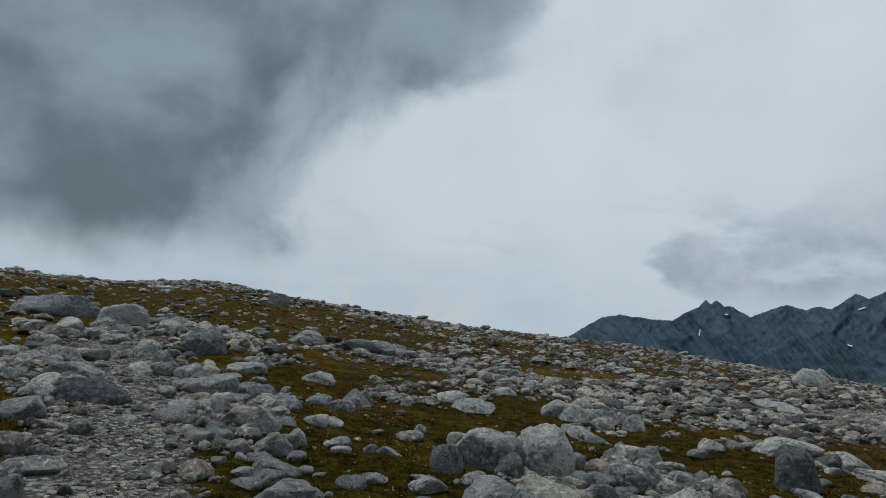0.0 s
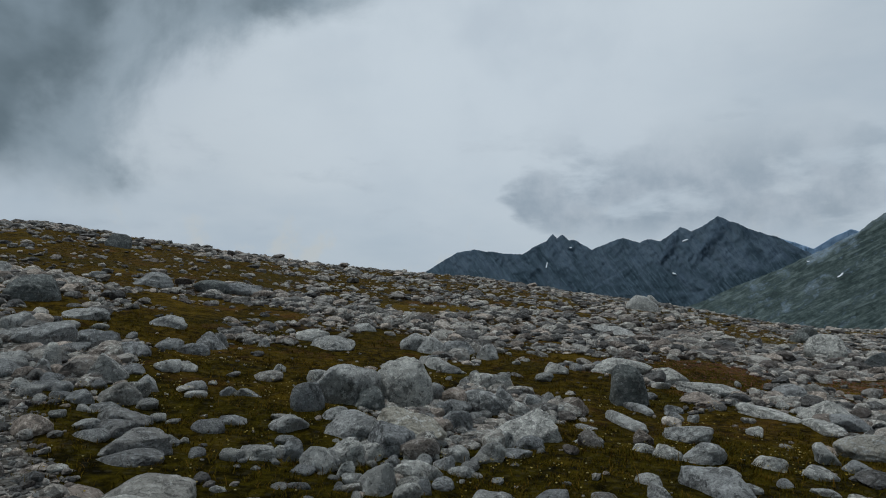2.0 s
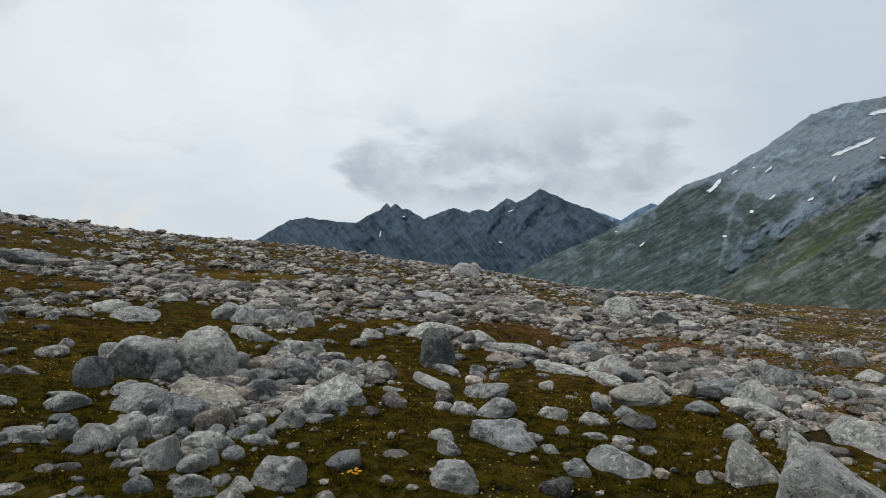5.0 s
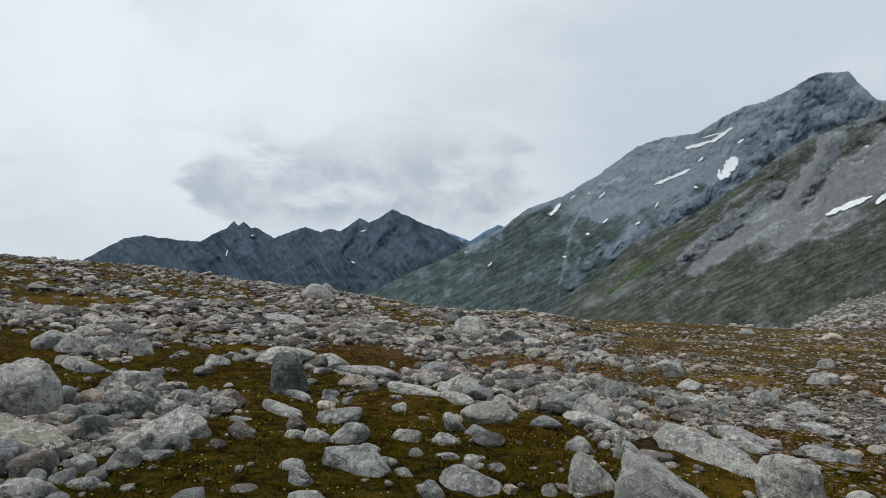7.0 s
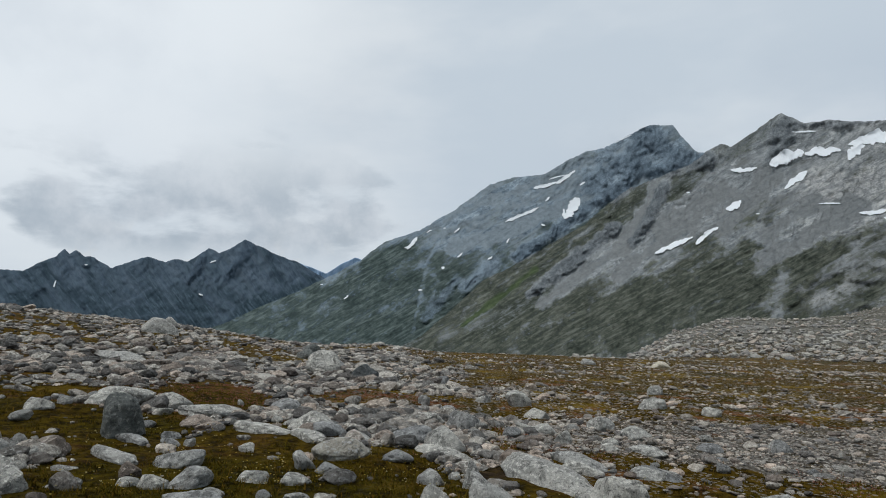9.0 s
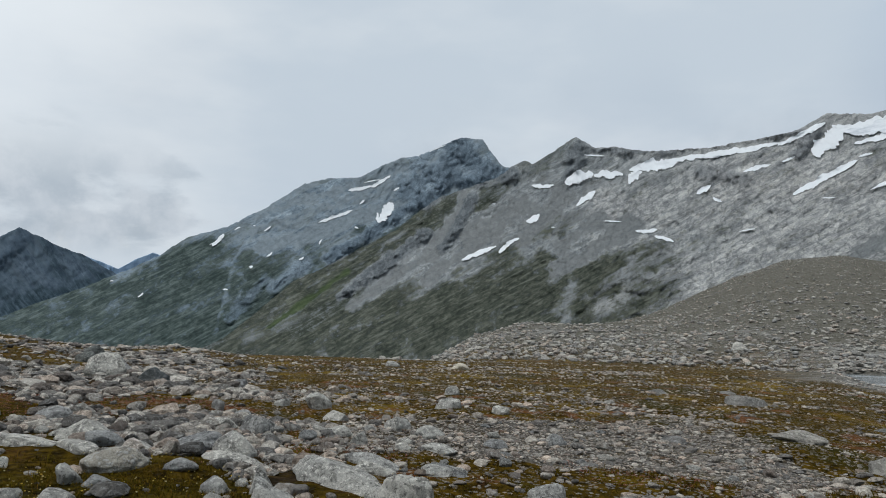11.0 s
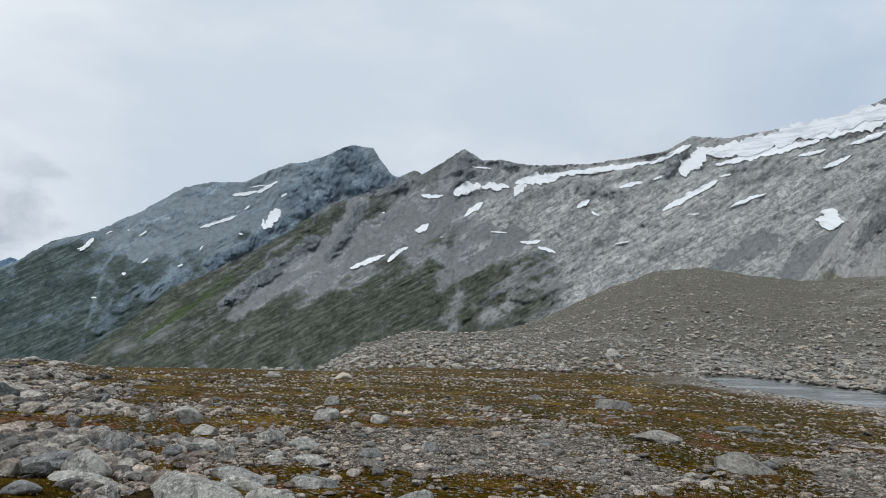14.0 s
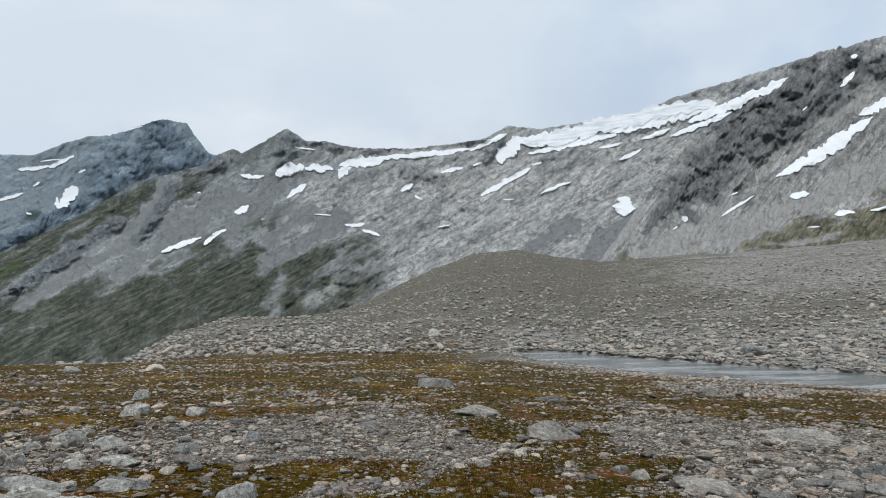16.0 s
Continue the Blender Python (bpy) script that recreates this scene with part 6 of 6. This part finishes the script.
def bank_keep(x, y, r, az):
    n_r, f_r = np.interp(az, column(STREAM, 0), column(STREAM, 1)), np.interp(az, column(STREAM, 0), column(STREAM, 2))
    bar = n_r + (f_r - n_r) * (0.45 + 0.3 * np.sin(az * 0.7))
    shore = np.exp(-((r - n_r) / 1.6) ** 2) + np.exp(-((r - f_r) / 2.2) ** 2) + 0.8 * np.exp(-((r - bar) / 0.9) ** 2) * (lumps(az / 3, az * 0, 91, 2) > 0.45) + 0.05
    return shore * (az > 96)


scatter("stream_gravel", "pale cobbles along the stream's banks and bars", 5500, 46, 96, 94, 130, 1, 0.3, 0.5, 0.0045, bank_keep, 19, (0.35, 0.7))
scatter("path_gravel", "pale broken gravel on the footpath", 4200, 3.0, 18, -42, -5, 1, 0.04, 0.5, 0.0038, trail_keep, 15, (0.2, 0.5))


# ---- snow sheets ----
def lay_snow(massif, az, el, length, width, turn, seed, mat, name, label):
    """An irregular sheet of snow laid over the relief."""
    rng = np.random.default_rng(seed)
    cols, rows = 64, 8
    u = np.linspace(-1, 1, cols)
    end = (1 - np.abs(u) ** 2.2) ** rng.uniform(0.4, 0.8)
    over = end * (0.15 + 1.75 * lumps(u * length * 1.3 + 5.1 * seed, u * 0, seed, 4, 0.6)) * width / 2
    under = end * (0.15 + 1.75 * lumps(u * length * 1.3 + 2.7 * seed, u * 0 + 40, seed, 4, 0.6)) * width / 2
    bend = rng.uniform(-0.3, 0.3) * width * (u ** 2 - 0.4)
    k = np.linspace(0, 1, rows)[:, None]
    w = (-under + bend)[None] * (1 - k) + (over + bend)[None] * k
    u = np.broadcast_to(u[None] * length / 2, w.shape)
    c, s = math.cos(radians(turn)), math.sin(radians(turn))
    P = massif.place(az + u * c - w * s, el + u * s + w * c, (9.0 if name == "glacier" else 6.0) * (0.5 if massif is spur_massif else 1.0), 4).reshape(-1, 3)
    ob = new(name, mesh_from(name, P, grid_faces(rows, cols), mat or snow_mat))
    return tagged(ob, label, "snow", "snow patches on the mountains")


for row in SNOW:
    lay_snow(*row)


# ---- grass tufts and small flowers on the near turf ----
def blades(name, label, number, r0, r1, tall, wide, per, seed, mat=None, spots=()):
    rng = np.random.default_rng(seed)
    tries = number * 6
    r, az = np.sqrt(rng.uniform(r0 ** 2, r1 ** 2, tries)), np.radians(rng.uniform(-40, 118, tries))
    x, y = r * np.sin(az), r * np.cos(az)
    ok = rng.uniform(0, 1, tries) < turf_at(x, y) * (0.3 + 0.7 * ease(lumps(x / 0.6, y / 0.6, 61, 3), 0.4, 0.6))
    for b_az, b_r, b_w, b_l in spots:
        away, over = r - b_r, (np.degrees(az) - b_az) * np.pi / 180 * r
        ok |= rng.uniform(0, 1, tries) < np.exp(-(away / b_l) ** 2 - (over / b_w) ** 2)
    if spots:
        ok &= sum(np.exp(-((r - b_r) / b_l) ** 2 - ((np.degrees(az) - b_az) * np.pi / 180 * r / b_w) ** 2) for b_az, b_r, b_w, b_l in spots) > 0.3
    for p, q, w in KEEP_OFF + taken:
        ok &= (x - p) ** 2 + (y - q) ** 2 > (0.45 * w) ** 2
    x, y = np.repeat(x[ok][:number], per), np.repeat(y[ok][:number], per)
    x, y = x + rng.normal(0, 0.018, len(x)), y + rng.normal(0, 0.018, len(x))
    z = ground_z(x, y) - 0.008
    h = tall * rng.lognormal(0, 0.35, len(x))
    a = rng.uniform(0, 2 * math.pi, len(x))
    bend = h * rng.uniform(0.4, 1.5, len(x))
    sx, sy = np.cos(a + 1.57) * wide, np.sin(a + 1.57) * wide
    base1, base2 = np.stack([x - sx, y - sy, z], -1), np.stack([x + sx, y + sy, z], -1)
    mid1 = np.stack([x - 0.7 * sx + 0.3 * bend * np.cos(a), y - 0.7 * sy + 0.3 * bend * np.sin(a), z + 0.6 * h], -1)
    mid2 = np.stack([x + 0.7 * sx + 0.3 * bend * np.cos(a), y + 0.7 * sy + 0.3 * bend * np.sin(a), z + 0.6 * h], -1)
    tip = np.stack([x + bend * np.cos(a), y + bend * np.sin(a), z + h], -1)
    P = np.stack([base1, base2, mid2, mid1, tip], 1).reshape(-1, 3)
    k = np.arange(len(x))[:, None] * 5
    F = np.concatenate([k + np.array([[0, 1, 2]]), k + np.array([[0, 2, 3]]), k + np.array([[3, 2, 4]])])
    return tagged(new(name, mesh_from(name, P, F, mat or grass_mat, False)), label, "grass", kind="stuff")


blades("short_grass", "short olive and rust-brown alpine grass", 10500, 2.4, 8.5, 0.030, 0.0030, 6, 21)
blades("dry_sedge", "taller dry brown sedge between the stones", 6500, 5.0, 14, 0.040, 0.004, 5, 22)


def flowers(number, seed):
    rng = np.random.default_rng(seed)
    tries = number * 12
    r, az = np.sqrt(rng.uniform(2.4 ** 2, 10 ** 2, tries)), np.radians(rng.uniform(-35, 70, tries))
    x, y = r * np.sin(az), r * np.cos(az)
    ok = rng.uniform(0, 1, tries) < turf_at(x, y) * ease(lumps(x / 0.9, y / 0.9, 71, 4), 0.38, 0.66)
    for p, q, w in KEEP_OFF + taken:
        ok &= (x - p) ** 2 + (y - q) ** 2 > (0.45 * w) ** 2
    x, y = x[ok][:number], y[ok][:number]
    z = ground_z(x, y) + rng.uniform(0.03, 0.07, len(x))
    s = rng.uniform(0.005, 0.011, len(x))
    v, f = BALLS[1]
    P = (v[None] * np.stack([s, s, 0.6 * s], -1)[:, None, :] + np.stack([x, y, z], -1)[:, None, :]).reshape(-1, 3)
    F = (f[None] + (np.arange(len(x)) * len(v))[:, None, None]).reshape(-1, 3)
    return tagged(new("alpine_flowers", mesh_from("alpine_flowers", P, F, flower_mat)), "tiny yellow and cream flower heads in the grass", "flowers", kind="stuff")


flowers(1000, 23)
blades("red_leaved_plants", "low red-leaved alpine plants on gravel", 9000, 7.0, 17.0, 0.018, 0.005, 4, 24, red_leaf_mat, ((33.0, 13.8, 1.2, 1.6), (46.0, 15.0, 1.6, 1.6), (38.0, 15.0, 1.6, 1.4), (27.0, 12.5, 1.2, 1.0), (99.3, 8.9, 0.8, 0.7), (96.0, 8.3, 0.6, 0.5), (85.0, 9.4, 0.9, 0.6), (79.3, 10.2, 0.5, 0.35), (53.0, 9.0, 0.7, 0.6), (47.0, 11.5, 1.5, 1.0), (42.0, 13.0, 1.4, 0.8), (57.0, 10.5, 0.8, 0.7), (62.0, 9.5, 0.6, 0.5), (88.0, 8.0, 0.6, 0.4)))


def flower_clump(bearing, distance, heads):
    """A clump of orange flowers: stems and petal heads on one leafy tuft."""
    rng = np.random.default_rng(31)
    x, y = distance * math.sin(radians(bearing)), distance * math.cos(radians(bearing))
    root = new("flower_clump")
    root.location = (x, y, float(ground_z(x, y)))
    tagged(root, "small clump of orange flowers in the turf", "flowers", "flower clumps")
    v, f = BALLS[2]
    for k in range(heads):
        px, py, pz = rng.normal(0, 0.035), rng.normal(0, 0.025), rng.uniform(0.045, 0.075)
        head = new("flower_head", mesh_from("flower_head", v * np.array([0.013, 0.013, 0.006]) * rng.uniform(0.8, 1.2) + np.array([px, py, pz]), f, orange_mat))
        head.parent = root
        a = np.linspace(0, 2 * math.pi, 6, endpoint=False)
        ring = np.stack([np.cos(a), np.sin(a), 0 * a], 1) * 0.0015
        P = np.concatenate([ring + np.array([px * 0.4, py * 0.4, -0.01]), ring + np.array([px, py, pz])])
        stem = new("stem", mesh_from("stem", P, grid_faces(2, 6, True), grass_mat))
        stem.parent = root
    return root


flower_clump(21.7, 4.6, 11)
